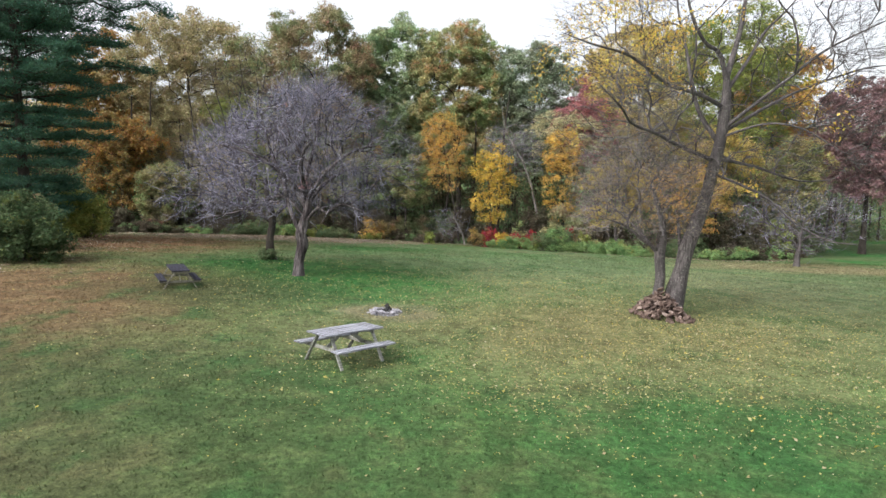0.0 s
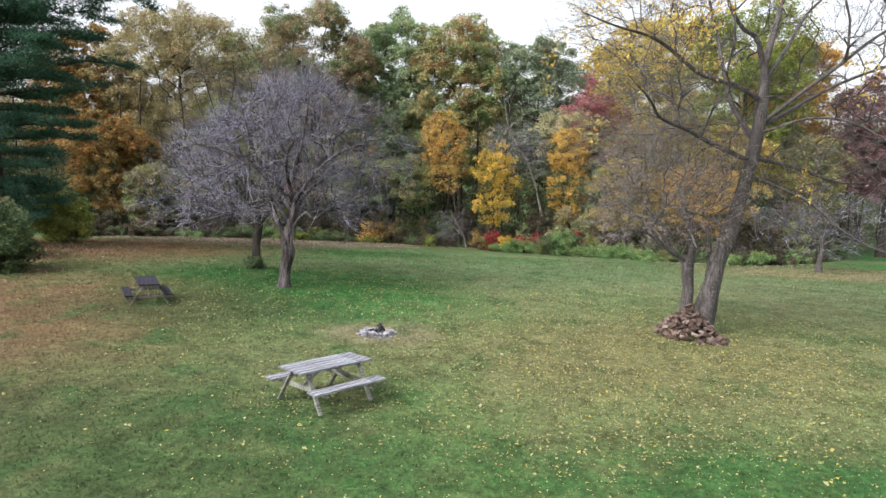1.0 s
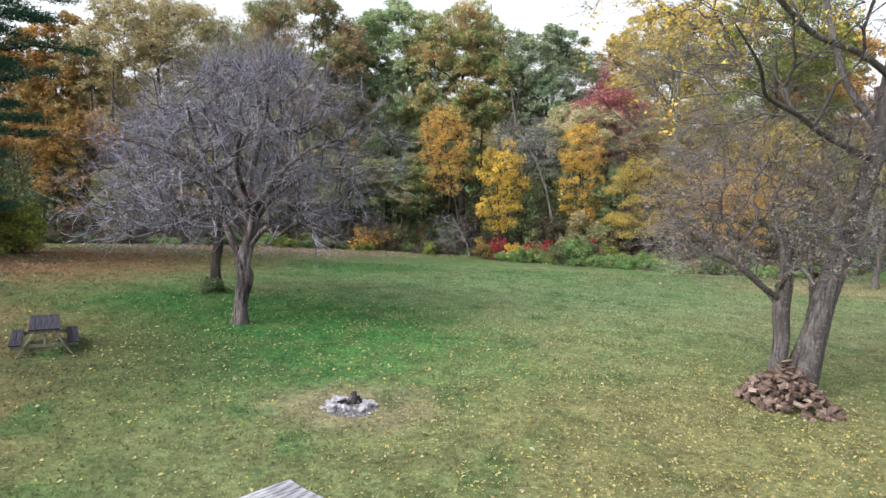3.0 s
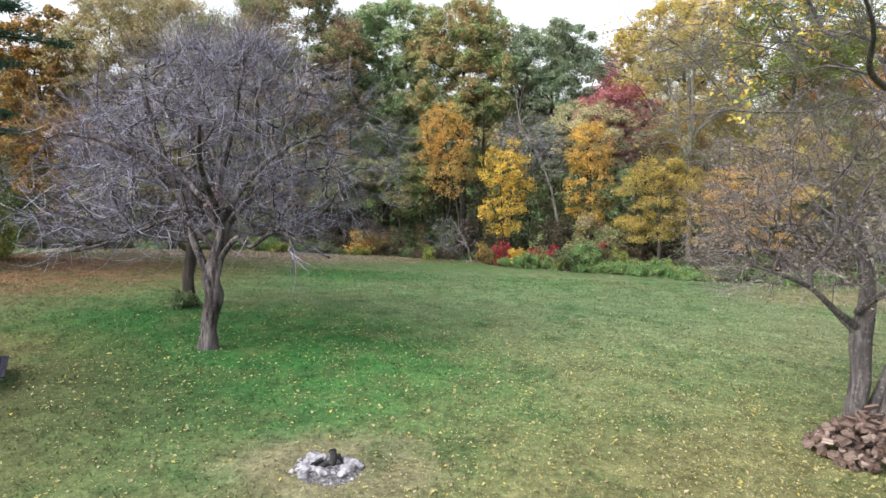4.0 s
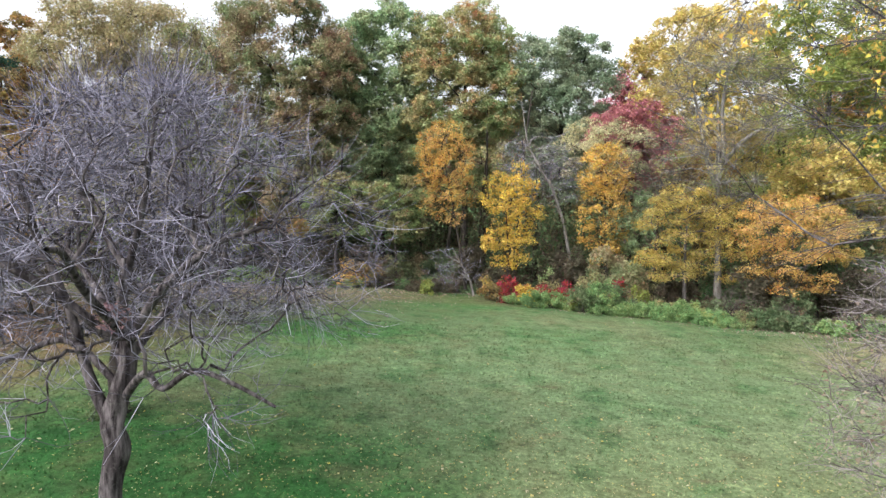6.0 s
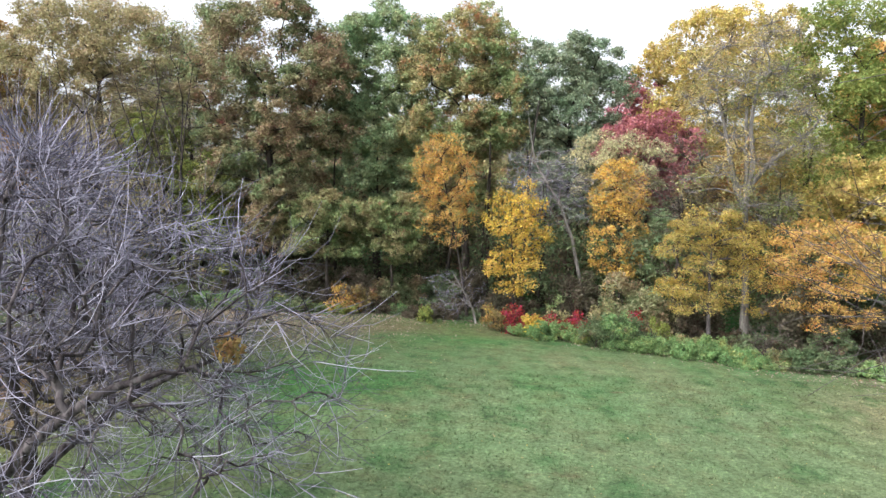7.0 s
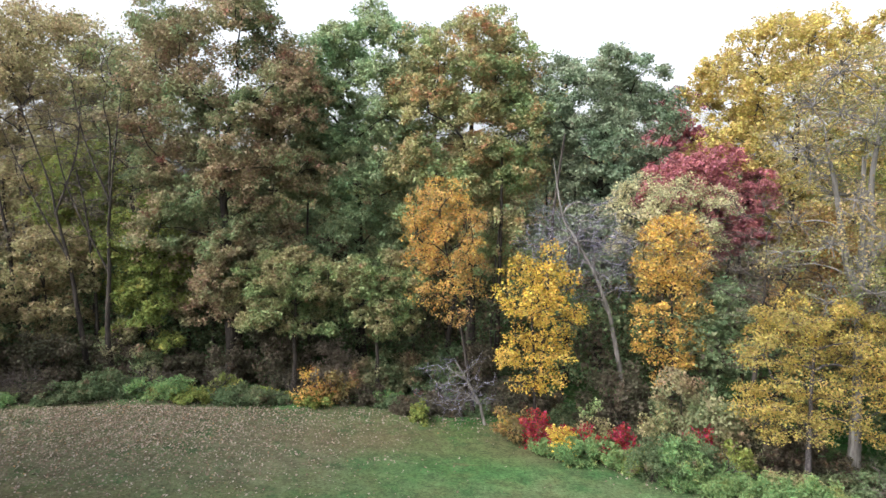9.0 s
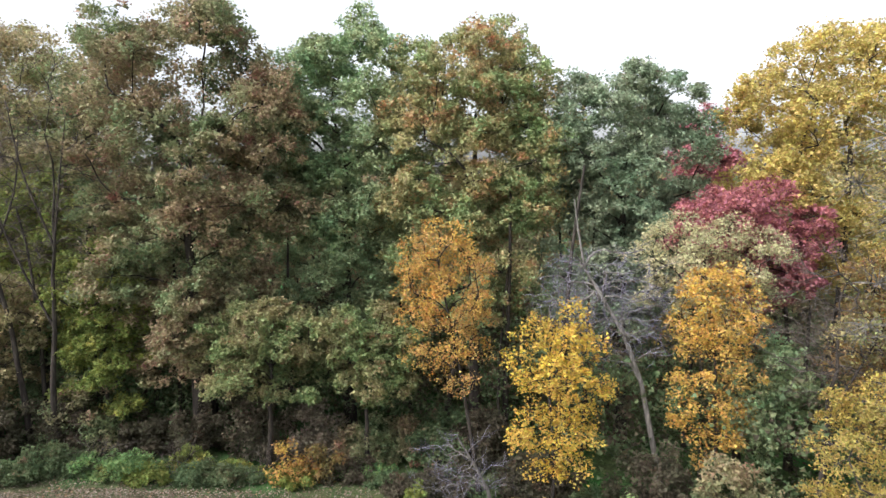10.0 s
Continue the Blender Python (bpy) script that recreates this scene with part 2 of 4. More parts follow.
# ---- mesh helpers ----
def mesh_object(name, verts, faces, material, parent=None, smooth=True, label=""):
    """One mesh object from arrays: faces all of one length."""
    verts, faces = np.asarray(verts, np.float32), np.asarray(faces, np.int32)
    me = bpy.data.meshes.new(name)
    me.vertices.add(len(verts))
    me.vertices.foreach_set("co", verts.ravel())
    n = faces.shape[1]
    me.loops.add(faces.size)
    me.loops.foreach_set("vertex_index", faces.ravel())
    me.polygons.add(len(faces))
    me.polygons.foreach_set("loop_start", np.arange(0, faces.size, n, dtype=np.int32))
    me.polygons.foreach_set("use_smooth", np.full(len(faces), smooth))
    me.update(calc_edges=True)
    me.materials.append(material)
    ob = new(name, me)
    if parent:
        ob.parent = parent
    if label:
        tagged(ob, label)
    return ob


def part(name, bm, material, parent, label=""):
    """Links a bmesh as one mesh under a thing or a part."""
    me = bpy.data.meshes.new(name)
    bm.to_mesh(me)
    bm.free()
    me.materials.append(material)
    ob = new(name, me)
    ob.parent = parent
    if label:
        tagged(ob, label)
    return ob


def thing(name, m, label, category, group="", kind=""):
    ob = new(name)
    ob.matrix_world = m
    return tagged(ob, label, category, group, kind)


def unit(v):
    return v / np.maximum(np.linalg.norm(v, axis=-1, keepdims=True), 1e-9)


PROFILE = ((-60, 0.6), (10, 0.0), (16, -0.08), (22, -0.16), (27, -0.12), (32, -0.3), (42, -1.1), (53, -1.85), (63, -2.8), (72, -3.2), (120, -3.6), (400, -4))


def ground_z(x, y):
    x, y = np.asarray(x, float), np.asarray(y, float)
    py, pz = np.array(PROFILE).T
    z = sum(np.interp(y + d, py, pz) for d in (-4, -2, 0, 2, 4)) / 5
    return z - 0.045 * 30 * np.tanh((x + 2.0) / 30)


def tubes(chains, sides):
    """Tapered tubes along chains of (points, radii): vertices and quads."""
    vs, fs, at = [], [], 0
    ang = np.arange(sides) * 2 * math.pi / sides
    ca, sa = np.cos(ang)[None, :, None], np.sin(ang)[None, :, None]
    for p, r in chains:
        p, r = np.asarray(p), np.asarray(r)
        d = unit(np.gradient(p, axis=0))
        ref = np.where(np.abs(d[:, 2:3]) > 0.8, np.array([[1.0, 0, 0]]), np.array([[0, 0, 1.0]]))
        if np.abs(d[:, 2]).max() > 0.8:
            ref = np.tile(np.array([[1.0, 0.1, 0.05]]), (len(p), 1))
        u = unit(np.cross(d, ref))
        w = np.cross(d, u)
        ring = p[:, None] + (u[:, None] * ca + w[:, None] * sa) * r[:, None, None]
        vs.append(ring.reshape(-1, 3))
        k = len(p)
        i = (np.arange(k - 1)[:, None] * sides + np.arange(sides)[None]).ravel()
        j = (np.arange(k - 1)[:, None] * sides + (np.arange(sides)[None] + 1) % sides).ravel()
        fs.append(np.stack([i, j, j + sides, i + sides], 1) + at)
        at += k * sides
    return np.concatenate(vs), np.concatenate(fs)


def curve(points, n):
    """A smooth line of n points through a few."""
    p = np.asarray(points, float)
    p = np.concatenate([2 * p[:1] - p[1:2], p, 2 * p[-1:] - p[-2:-1]])
    s = np.linspace(0, len(p) - 3 - 1e-6, n)
    i, u = s.astype(int), (s % 1)[:, None] if p.ndim > 1 else s % 1
    a, b, c, d = p[i], p[i + 1], p[i + 2], p[i + 3]
    return 0.5 * (2 * b + (c - a) * u + (2 * a - 5 * b + 4 * c - d) * u ** 2 + (3 * b - a - 3 * c + d) * u ** 3)


def limb(points, r0, r1):
    p = curve(points, 5 * len(points))
    return p, r1 + (r0 - r1) * np.linspace(1, 0, len(p)) ** 0.8


def rough_stem(seed, stem, girth, sides=18, rings=46, rough=0.14, root=0.3):
    """A trunk with ridges, hollows and a spread foot."""
    p, r = curve(stem, rings), curve(np.asarray(girth, float)[:, None], rings)[:, 0]
    v, f = tubes([(p, r)], sides)
    v = v.reshape(rings, sides, 3)
    a = np.arange(sides) * 2 * math.pi / sides
    for i in range(rings):
        for j in range(sides):
            q = Vector((math.cos(a[j]) * 1.6, math.sin(a[j]) * 1.6, float(p[i, 2]) * 0.8 + seed))
            n = noise.noise(q) + 0.5 * noise.noise(q * 2.3)
            foot = root * max(0.0, 1 - (p[i, 2] - p[0, 2]) / 0.55) * (0.5 + 0.5 * math.cos(5 * a[j] + seed))
            v[i, j] = p[i] + (v[i, j] - p[i]) * (1 + rough * n + foot)
    return v.reshape(-1, 3), f


def grow(rng, stem, stem_r, tips, tip_r=0.02, balance=0.35, step=0.5, wob=0.06, power=0.5, droop=0.0, limbs=(), start=0.3):
    """Branches from a stem to each tip: every tip joins the node that is near it and near the root. Returns chains (points, radii)."""
    nodes, tang = [np.array(p) for p in stem], list(unit(np.gradient(np.array(stem), axis=0)))
    far, up = [0.0], [-1]
    for i in range(1, len(stem)):
        far.append(far[-1] + float(np.linalg.norm(nodes[i] - nodes[i - 1])))
        up.append(i - 1)
    chains = []
    start = max(1, int(len(stem) * start))
    order = np.argsort(np.linalg.norm(tips - np.array(stem[-1]), axis=1))
    cap = len(stem) + len(tips) * 14 + sum(len(q) for q, _ in limbs)
    arr, length = np.full((cap, 3), 1e6), np.full(cap, 1e6)
    arr[start:len(stem)], length[start:len(stem)] = np.array(stem)[start:], np.array(far)[start:]
    n = len(stem)
    first = {}
    for q, w in limbs:
        i = int(((arr[:n] - q[0]) ** 2).sum(1).argmin())
        t, ids = unit(np.gradient(q, axis=0)), [i]
        for j in range(1, len(q)):
            tang.append(t[j])
            arr[n], length[n] = q[j], length[i] + 0.4 * float(np.linalg.norm(q[j] - q[0]))
            first[n] = w[j]
            up.append(ids[-1]), ids.append(n)
            n += 1
    for k in order:
        tip = tips[k]
        gap = arr[:n] - tip
        cost = np.sqrt((gap * gap).sum(1)) + balance * length[:n] + 0.35 * np.maximum(gap[:, 2], 0)
        i = int(cost.argmin())
        a, d = arr[i], tang[i]
        L = float(np.linalg.norm(tip - a))
        m = int(min(12, max(3, round(L / step))))
        s = np.linspace(0, 1, m + 1)[:, None]
        ctl = a + (d * 0.55 + unit(tip - a) * 0.45 + np.array([0, 0, 0.25 - droop])) * L * 0.45
        p = a * (1 - s) ** 2 + 2 * ctl * s * (1 - s) + tip * s * s
        p[1:-1] += rng.normal(0, wob * min(L, 1.5), (m - 1, 3))
        t = unit(np.gradient(p, axis=0))
        ids = [i]
        for q in range(1, m + 1):
            tang.append(t[q])
            arr[n], length[n] = p[q], length[i] + L * q / m
            up.append(ids[-1]), ids.append(n)
            n += 1
        chains.append(ids)
    load = np.zeros(n)
    for ids in chains:
        load[ids[-1]] += 1
    for i in range(n - 1, 0, -1):
        load[up[i]] += load[i]
    rad = tip_r * np.maximum(load, 1) ** power
    out = []
    stem_r = np.asarray(stem_r, float)
    for ids in chains:
        r = rad[ids].copy()
        r[0] = min(rad[ids[0]], r[1] * 1.25)
        if ids[0] < len(stem):
            r = np.minimum(r, stem_r[ids[0]] * 0.75)
        elif ids[0] in first:
            r = np.minimum(r, first[ids[0]] * 0.85)
        r[-1] *= 0.55
        out.append((arr[ids], r))
    return [(np.array(stem), stem_r)] + [(np.array(q), np.array(w)) for q, w in limbs] + out


def leaves(rng, centres, spread_r, count, size, flat=0.75, hang=0.2, longish=1.5):
    """Pointed leaf blades in clumps round the centres, two for each one counted: vertices and triangles."""
    centres, count, size = np.asarray(centres), int(count * 1.85), size * 0.96
    which = rng.integers(0, len(centres), count)
    sr = np.broadcast_to(np.asarray(spread_r, float), (len(centres),))[which][:, None]
    off = unit(rng.normal(0, 1, (count, 3))) * (rng.random((count, 1)) ** 0.45) * sr
    off[:, 2] *= flat
    p = centres[which] + off
    axis = unit(rng.normal(0, 1, (count, 3)) * np.array([1, 1, 0.6]) - np.array([0, 0, hang]))
    nrm = unit(rng.normal(0, 0.7, (count, 3)) + unit(off) * 0.6 + np.array([0, 0, 0.6]))
    side = unit(np.cross(axis, nrm))
    s = size * (0.6 + 0.8 * rng.random((count, 1)))
    a, b = axis * s * longish * 0.5, side * s * 0.5
    v = np.stack([p - a * 0.6 + b, p - a * 0.6 - b, p + a], 1).reshape(-1, 3)
    return v, np.arange(count * 3).reshape(-1, 3)


def envelope(rng, centre, radii, count, inner=0.35, rough=0.28, lobes=5, floor=None):
    """Points through an uneven, lobed crown, more of them towards its skin."""
    centre, radii = np.array(centre, float), np.array(radii, float)
    dirs = unit(rng.normal(0, 1, (count * 3, 3)))
    bumps = unit(rng.normal(0, 1, (lobes * 3, 3)))
    size = rng.uniform(-rough, rough, lobes * 3)
    swell = 1 + ((np.maximum(dirs @ bumps.T, 0) ** 6) * size).sum(1)
    swell = np.clip(swell, 0.7, 1.2)
    r = inner + (1 - inner) * rng.random(count * 3) ** 0.55
    full = (np.abs(dirs) ** 2.8).sum(1) ** (-1 / 2.8)
    p = centre + dirs * radii * (r * swell * full * 0.94)[:, None]
    kept, gap = [], (4.2 * radii.prod() / count) ** (1 / 3) * 0.62
    for q in p:
        if floor is not None and q[2] < floor:
            continue
        if all(((q - o) ** 2).sum() > gap * gap for o in kept[-60:]):
            kept.append(q)
        if len(kept) >= count:
            break
    return np.array(kept)


def dome(rng, x, y, low, top, wide, deep, count, gaps=0.0):
    """Points through a broad pointed crown, widest near its foot, with hollows between its limbs."""
    n = count * 6
    s = rng.random(n)
    turn = rng.uniform(0, 2 * math.pi, n)
    wave = 1 + 0.11 * np.sin(3 * turn + 1.0 + 2 * s) + 0.10 * np.sin(5 * turn + 5 * s)
    r = (1 - s ** 2.0) ** 0.7 * wave * np.sqrt(rng.uniform(0.06, 1, n))
    z = low + (top - low) * s - 0.7 * r * (1 - s) ** 2
    p = np.stack([x + wide * r * np.cos(turn), y + deep * r * np.sin(turn), z], 1)
    gap, kept = (wide * deep * (top - low) * 1.5 / count) ** (1 / 3) * 0.5, []
    for q in p:
        if noise.noise(Vector(q) * 0.62) < gaps:
            continue
        if all(((q - o) ** 2).sum() > gap * gap for o in kept[-80:]):
            kept.append(q)
        if len(kept) >= count:
            break
    return np.array(kept)


def boughs(rng, mid, radii, count, low=None, fill=1.0):
    """Centres and sizes of the leafy boughs of a crown: a rounded cap of them above, the rest spread loosely through it."""
    mid, radii = np.array(mid, float), np.array(radii, float)
    size = (fill * radii.prod() / count) ** (1 / 3) * rng.uniform(0.75, 1.28, count)
    kept, cap = [], int(count * 0.36)
    for k, b in enumerate(size):
        room = np.maximum(radii - b * np.array([0.85, 0.85, 0.6]), radii * 0.3)
        if k < cap:
            up, turn = 1 - 0.78 * ((k + 0.5) / cap) ** 0.8, 2.4 * k + rng.normal(0, 0.3)
            flat = math.sqrt(max(0.0, 1 - up * up))
            d = np.array([flat * math.cos(turn), flat * math.sin(turn), up])
            d = d * (np.abs(d) ** 2.6).sum() ** (-1 / 2.6) * rng.uniform(0.86, 1.04)
            kept.append(mid + d * room)
            continue
        d = unit(rng.normal(0, 1, (7, 3)))
        full = (np.abs(d) ** 2.8).sum(1) ** (-1 / 2.8)
        d = d * (full * rng.uniform(0.1, 1, 7) ** 0.5)[:, None]
        p = mid + d * room
        if low is not None:
            p[:, 2] = np.maximum(p[:, 2], low)
        gap = np.min([((p - o) ** 2).sum(1) for o in kept], axis=0)
        kept.append(p[int(gap.argmax())])
    return np.array(kept), size


def sprays(rng, centres, size, per, flat):
    """Tufts over the upper and outer side of every bough: their centres, and the bough of each."""
    i = np.repeat(np.arange(len(centres)), per)
    d = unit(rng.normal(0, 1, (len(i), 3)) + np.array([0, 0, 0.3]))
    r = size[i] * rng.uniform(0.25, 1, len(i)) ** 0.5
    p = d * r[:, None] * np.array([1, 1, flat])
    p[:, 2] -= 0.22 * (p[:, 0] ** 2 + p[:, 1] ** 2) / size[i]
    return centres[i] + p, i


def stem_line(rng, x, y, top, lean=(0, 0), bend=0.25, n=10, z=None):
    z0 = ground_z(x, y) - 0.15 if z is None else z
    s = np.linspace(0, 1, n)
    w = np.cumsum(rng.normal(0, bend / n, (n, 2)), axis=0) * s[:, None]
    return np.stack([x + lean[0] * s ** 1.3 + w[:, 0], y + lean[1] * s ** 1.3 + w[:, 1], z0 + (top - z0) * s], 1)


def stem_girth(r, n, tip=0.35, flare=0.5):
    s = np.linspace(0, 1, n)
    return r * (1 - (1 - tip) * s) + r * flare * np.exp(-s * n * 0.9)


def leafy_tree(seed, x, y, top, crown, label, leaf, count=14000, size=0.24, masses=40, trunk=0.28, bark=BARK_DARK, lean=(0, 0), name="tree",
               group="woodland trees", offset=(0, 0), tip_r=0.03, category="tree", low=None, flat=0.7, per=30, tuft=0.3, arms=(), twigs=3, fill=1.0):
    """crown: half-width, half-depth, and the height of its foot."""
    rng = np.random.default_rng(seed)
    g = float(ground_z(x, y))
    rx, ry, foot = crown
    half = (top - foot) / 2
    ob = thing(name, Matrix.Translation((x, y, g)), label, category, group)
    base = np.array([x, y, g])
    mid = (x + lean[0] + offset[0], y + lean[1] + offset[1], foot + half)
    c, b = boughs(rng, mid, (rx, ry, half), masses, low, fill)
    n = 11
    stem = stem_line(rng, x, y, foot + half * 1.2, lean, 0.8, n)
    chains = grow(rng, stem, stem_girth(trunk, n), c, tip_r, step=0.9, limbs=arms)
    v, f = tubes(chains[:1], 9)
    mesh_object("trunk", v - base, f, bark, ob)
    big = list(chains[1:1 + len(arms)]) + sorted(chains[1 + len(arms):], key=lambda q: -q[1][0])[:9]
    for q in big:
        v, f = tubes([q], 6)
        mesh_object("limb", v - base, f, bark, ob)
    p, i = sprays(rng, c, b, per, flat)
    fine = [q for q in chains[1:] if not any(q is o for o in big)]
    for a, e in zip(c[i[::twigs]], p[::twigs]):
        fine.append((np.stack([a, (a + e) / 2 + np.array([0, 0, 0.06]), e]), np.array([0.5, 0.36, 0.2]) * tip_r))
    v, f = tubes(fine, 3)
    tagged(mesh_object("fine_branching", v - base, f, bark, ob), kind="stuff")
    v, f = leaves(rng, p, tuft * b[i] * rng.uniform(0.7, 1.3, len(p)), count, size, 0.75)
    mesh_object("crown", v - base, f, leaf, ob)
    return ob


def bare_tree(seed, x, y, stem, girth, c, label, name="bare_tree", tip_r=0.012, twigs=5, twig_len=0.6, bark=BARK_GREY, fine=TWIG_GREY, group="", balance=0.35,
              wob=0.06, power=0.5, droop=0.0, category="tree", step=0.5, limbs=(), rough=0.0, outward=0.0, start=0.3):
    """A leafless tree: trunk, limbs and a haze of fine twigs."""
    rng = np.random.default_rng(seed)
    base = np.array([x, y, float(ground_z(x, y))])
    ob = thing(name, Matrix.Translation(base), label, category, group)
    chains = grow(rng, stem, girth, c, tip_r, balance, step, wob, power, droop, limbs, start)
    v, f = rough_stem(seed, stem, girth, rough=rough) if rough else tubes(chains[:1], 12)
    mesh_object("trunk", v - base, f, bark, ob)
    for q, w in chains[1:1 + len(limbs)]:
        v, f = rough_stem(seed, q, w, 9, 26, 0.12, 0.0) if rough else tubes([(q, w)], 9)
        mesh_object("limb", v - base, f, bark, ob)
    rest = sorted(chains[1 + len(limbs):], key=lambda q: -q[1][0])
    big = [q for q in rest[:60] if q[1][0] > tip_r * 2.4]
    for q in big:
        v, f = tubes([q], 6)
        mesh_object("branch", v - base, f, bark, ob)
    rest = rest[len(big):]
    thick = [q for q in rest if q[1][0] > tip_r * 1.45]
    if thick:
        v, f = tubes(thick, 4)
        tagged(mesh_object("fine_branching", v - base, f, bark, ob), kind="stuff")
    rest = rest[len(thick):]
    mid = np.mean(c, axis=0)
    out = []
    for p, r in chains[1 + len(limbs):]:
        for _ in range(twigs):
            i = rng.integers(len(p) // 2, len(p))
            away = unit((p[i] - mid) * np.array([1, 1, 0.6]))
            d = unit(unit(p[i] - p[i - 1]) * 0.8 + away * outward + rng.normal(0, 0.5, 3) + np.array([0, 0, 0.1]))
            L = twig_len * rng.uniform(0.35, 1.4)
            bow = rng.normal(0, 0.09, 3) * L
            q = np.stack([p[i], p[i] + d * L * 0.5 + bow * 1.3, p[i] + d * L])
            w = np.array([0.7, 0.5, 0.3])
            if rough >= 0.3:
                side = unit(np.cross(d, rng.normal(0, 1, 3))) * L * 0.12 - np.array([0, 0, 0.07 * L])
                q, w = np.stack([p[i], p[i] + d * L * 0.36 + side, p[i] + d * L * 0.7 + side * 0.9, p[i] + d * L]), np.array([0.75, 0.62, 0.48, 0.28])
            out.append((q, w * tip_r))
            if rng.random() < 0.45:
                e = unit(d + rng.normal(0, 0.55, 3)) * L * 0.45
                out.append((np.stack([q[1], q[1] + e * 0.5 + bow * 0.3, q[1] + e]), np.array([0.5, 0.4, 0.25]) * tip_r))
    v, f = tubes(rest + out, 3)
    tagged(mesh_object("twig_mass", v - base, f, fine, ob), kind="stuff")
    return ob, chains


def bush(seed, x, y, w, d, h, label, leaf, count=2500, size=0.12, clumps=30, name="bush", lift=0.0, group="undergrowth", stems=True):
    rng = np.random.default_rng(seed)
    g = float(ground_z(x, y))
    base = np.array([x, y, g])
    ob = thing(name, Matrix.Translation(base), label, "bush", group)
    c = envelope(rng, (x, y, g + lift + h * 0.42), (w, d, h * 0.58), clumps, 0.1, 0.35, floor=g + 0.08)
    if stems:
        st = [(np.stack([base + np.array([rng.normal(0, w * 0.25), rng.normal(0, d * 0.2), -0.05]), (base + q) / 2 + np.array([0, 0, h * 0.15]), q]), np.array([0.022, 0.014, 0.006])) for q in c[::2]]
        v, f = tubes(st, 4)
        tagged(mesh_object("stem_mass", v - base, f, BARK_DARK, ob), kind="stuff")
    v, f = leaves(rng, c, (w * d * h / clumps) ** (1 / 3) * 0.9, int(count * 0.82), size * 1.25, 0.9, 0.3)
    mesh_object("foliage", v - base, f, leaf, ob)
    return ob

# ==== PLACE ====
# ---- ground ----
def axis(lo, hi, step, reach):
    near = np.arange(lo, hi + step / 2, step)
    far = np.geomspace(step * 2, reach, 14)
    return np.concatenate([lo - far[::-1], near, hi + far])


gx, gy = axis(-50, 60, 0.75, 2500), axis(-14, 100, 0.75, 2500)
X, Y = np.meshgrid(gx, gy)
Z = ground_z(X, Y) + 0.03 * np.sin(X * 0.9 + np.sin(Y * 0.7)) * np.cos(Y * 0.6 + X * 0.23)
nx = len(gx)
i = (np.arange(len(gy) - 1)[:, None] * nx + np.arange(nx - 1)[None]).ravel()
ground = mesh_object("ground", np.stack([X, Y, Z], -1).reshape(-1, 3), np.stack([i, i + 1, i + 1 + nx, i + nx], 1), TURF)
tagged(ground, "autumn lawn sloping down, green with straw-brown worn patches", "lawn", kind="structure")


def surface(x, y):
    return ground_z(x, y) + 0.03 * np.sin(x * 0.9 + np.sin(y * 0.7)) * np.cos(y * 0.6 + x * 0.23)


def grass(rng, count):
    y = 3.0 + 46.0 * rng.random(count) ** 1.6
    x = rng.uniform(-1, 1, count) * (8.0 + 0.62 * y) + 0.5
    ok = np.hypot((x + 1.86) / 0.75, (y - 20.65) / 0.6) > 1
    side = (8.0 + 0.62 * y - np.abs(x - 0.5)) / 5
    ok &= rng.random(count) < np.clip(np.minimum(side, (y - 3) / 5), 0, 1)
    x, y = x[ok], y[ok]
    n = len(x)
    p = np.stack([x, y, surface(x, y) - 0.005], 1)
    h = rng.uniform(0.022, 0.07, (n, 1)) * (1 + 0.02 * y[:, None])
    lean = rng.normal(0, 0.9, (n, 3)) * np.array([1, 1, 0]) + np.array([0, 0, 1])
    a = rng.uniform(0, math.pi, n)
    w = np.stack([np.cos(a), np.sin(a), 0 * a], 1) * (0.006 + 0.0006 * y[:, None])
    v = np.stack([p - w, p + w, p + unit(lean) * h], 1).reshape(-1, 3)
    return v, np.arange(3 * n).reshape(-1, 3)


v, f = grass(np.random.default_rng(3), 270000)
tagged(mesh_object("grass", v, f, BLADES, smooth=False), "short mown autumn grass on the lawn", "grass", kind="stuff")


def scatter(rng, x, y, size, lift=0.012):
    """Leaves lying on the turf."""
    n = len(x)
    p = np.stack([x, y, surface(x, y) + lift], 1)
    nrm = unit(rng.normal(0, 0.35, (n, 3)) + np.array([0, 0, 1]))
    ax = unit(np.cross(nrm, unit(rng.normal(0, 1, (n, 3)))))
    sd = np.cross(nrm, ax)
    s = (size * rng.uniform(0.5, 1.4, n))[:, None]
    p = p + np.array([0, 0, 1]) * s * 0.15
    v = np.stack([p - ax * s * 0.55, p + sd * s * 0.4 + nrm * s * 0.15, p + ax * s * 0.55, p - sd * s * 0.4 + nrm * s * 0.12], 1)
    return v.reshape(-1, 3), np.arange(4 * n).reshape(-1, 4)


rng = np.random.default_rng(5)


def drift(x, y, sx, sy, count):
    """Leaves blown together into loose drifts."""
    n = max(8, count // 26)
    cx, cy = rng.normal(x, sx, n), rng.normal(y, sy, n)
    w = rng.integers(0, n, count)
    r = rng.exponential(0.9, n)[w] + 0.25
    return cx[w] + rng.normal(0, 1, count) * r, cy[w] + rng.normal(0, 1, count) * r


lx, ly = np.concatenate([drift(8.5, 20, 5.5, 4.6, 22000), drift(6, 14, 5.0, 3.2, 11000), drift(0, 14, 5.0, 4.0, 4500), drift(-6, 25.5, 4.0, 3.6, 4200), drift(5, 26, 5.5, 4.5, 12000),
                         (rng.uniform(-16, 24, 2200), rng.uniform(7, 52, 2200))], axis=1)
keep = rng.random(len(ly)) < np.clip((ly - 8) / 7, 0.025, 1)
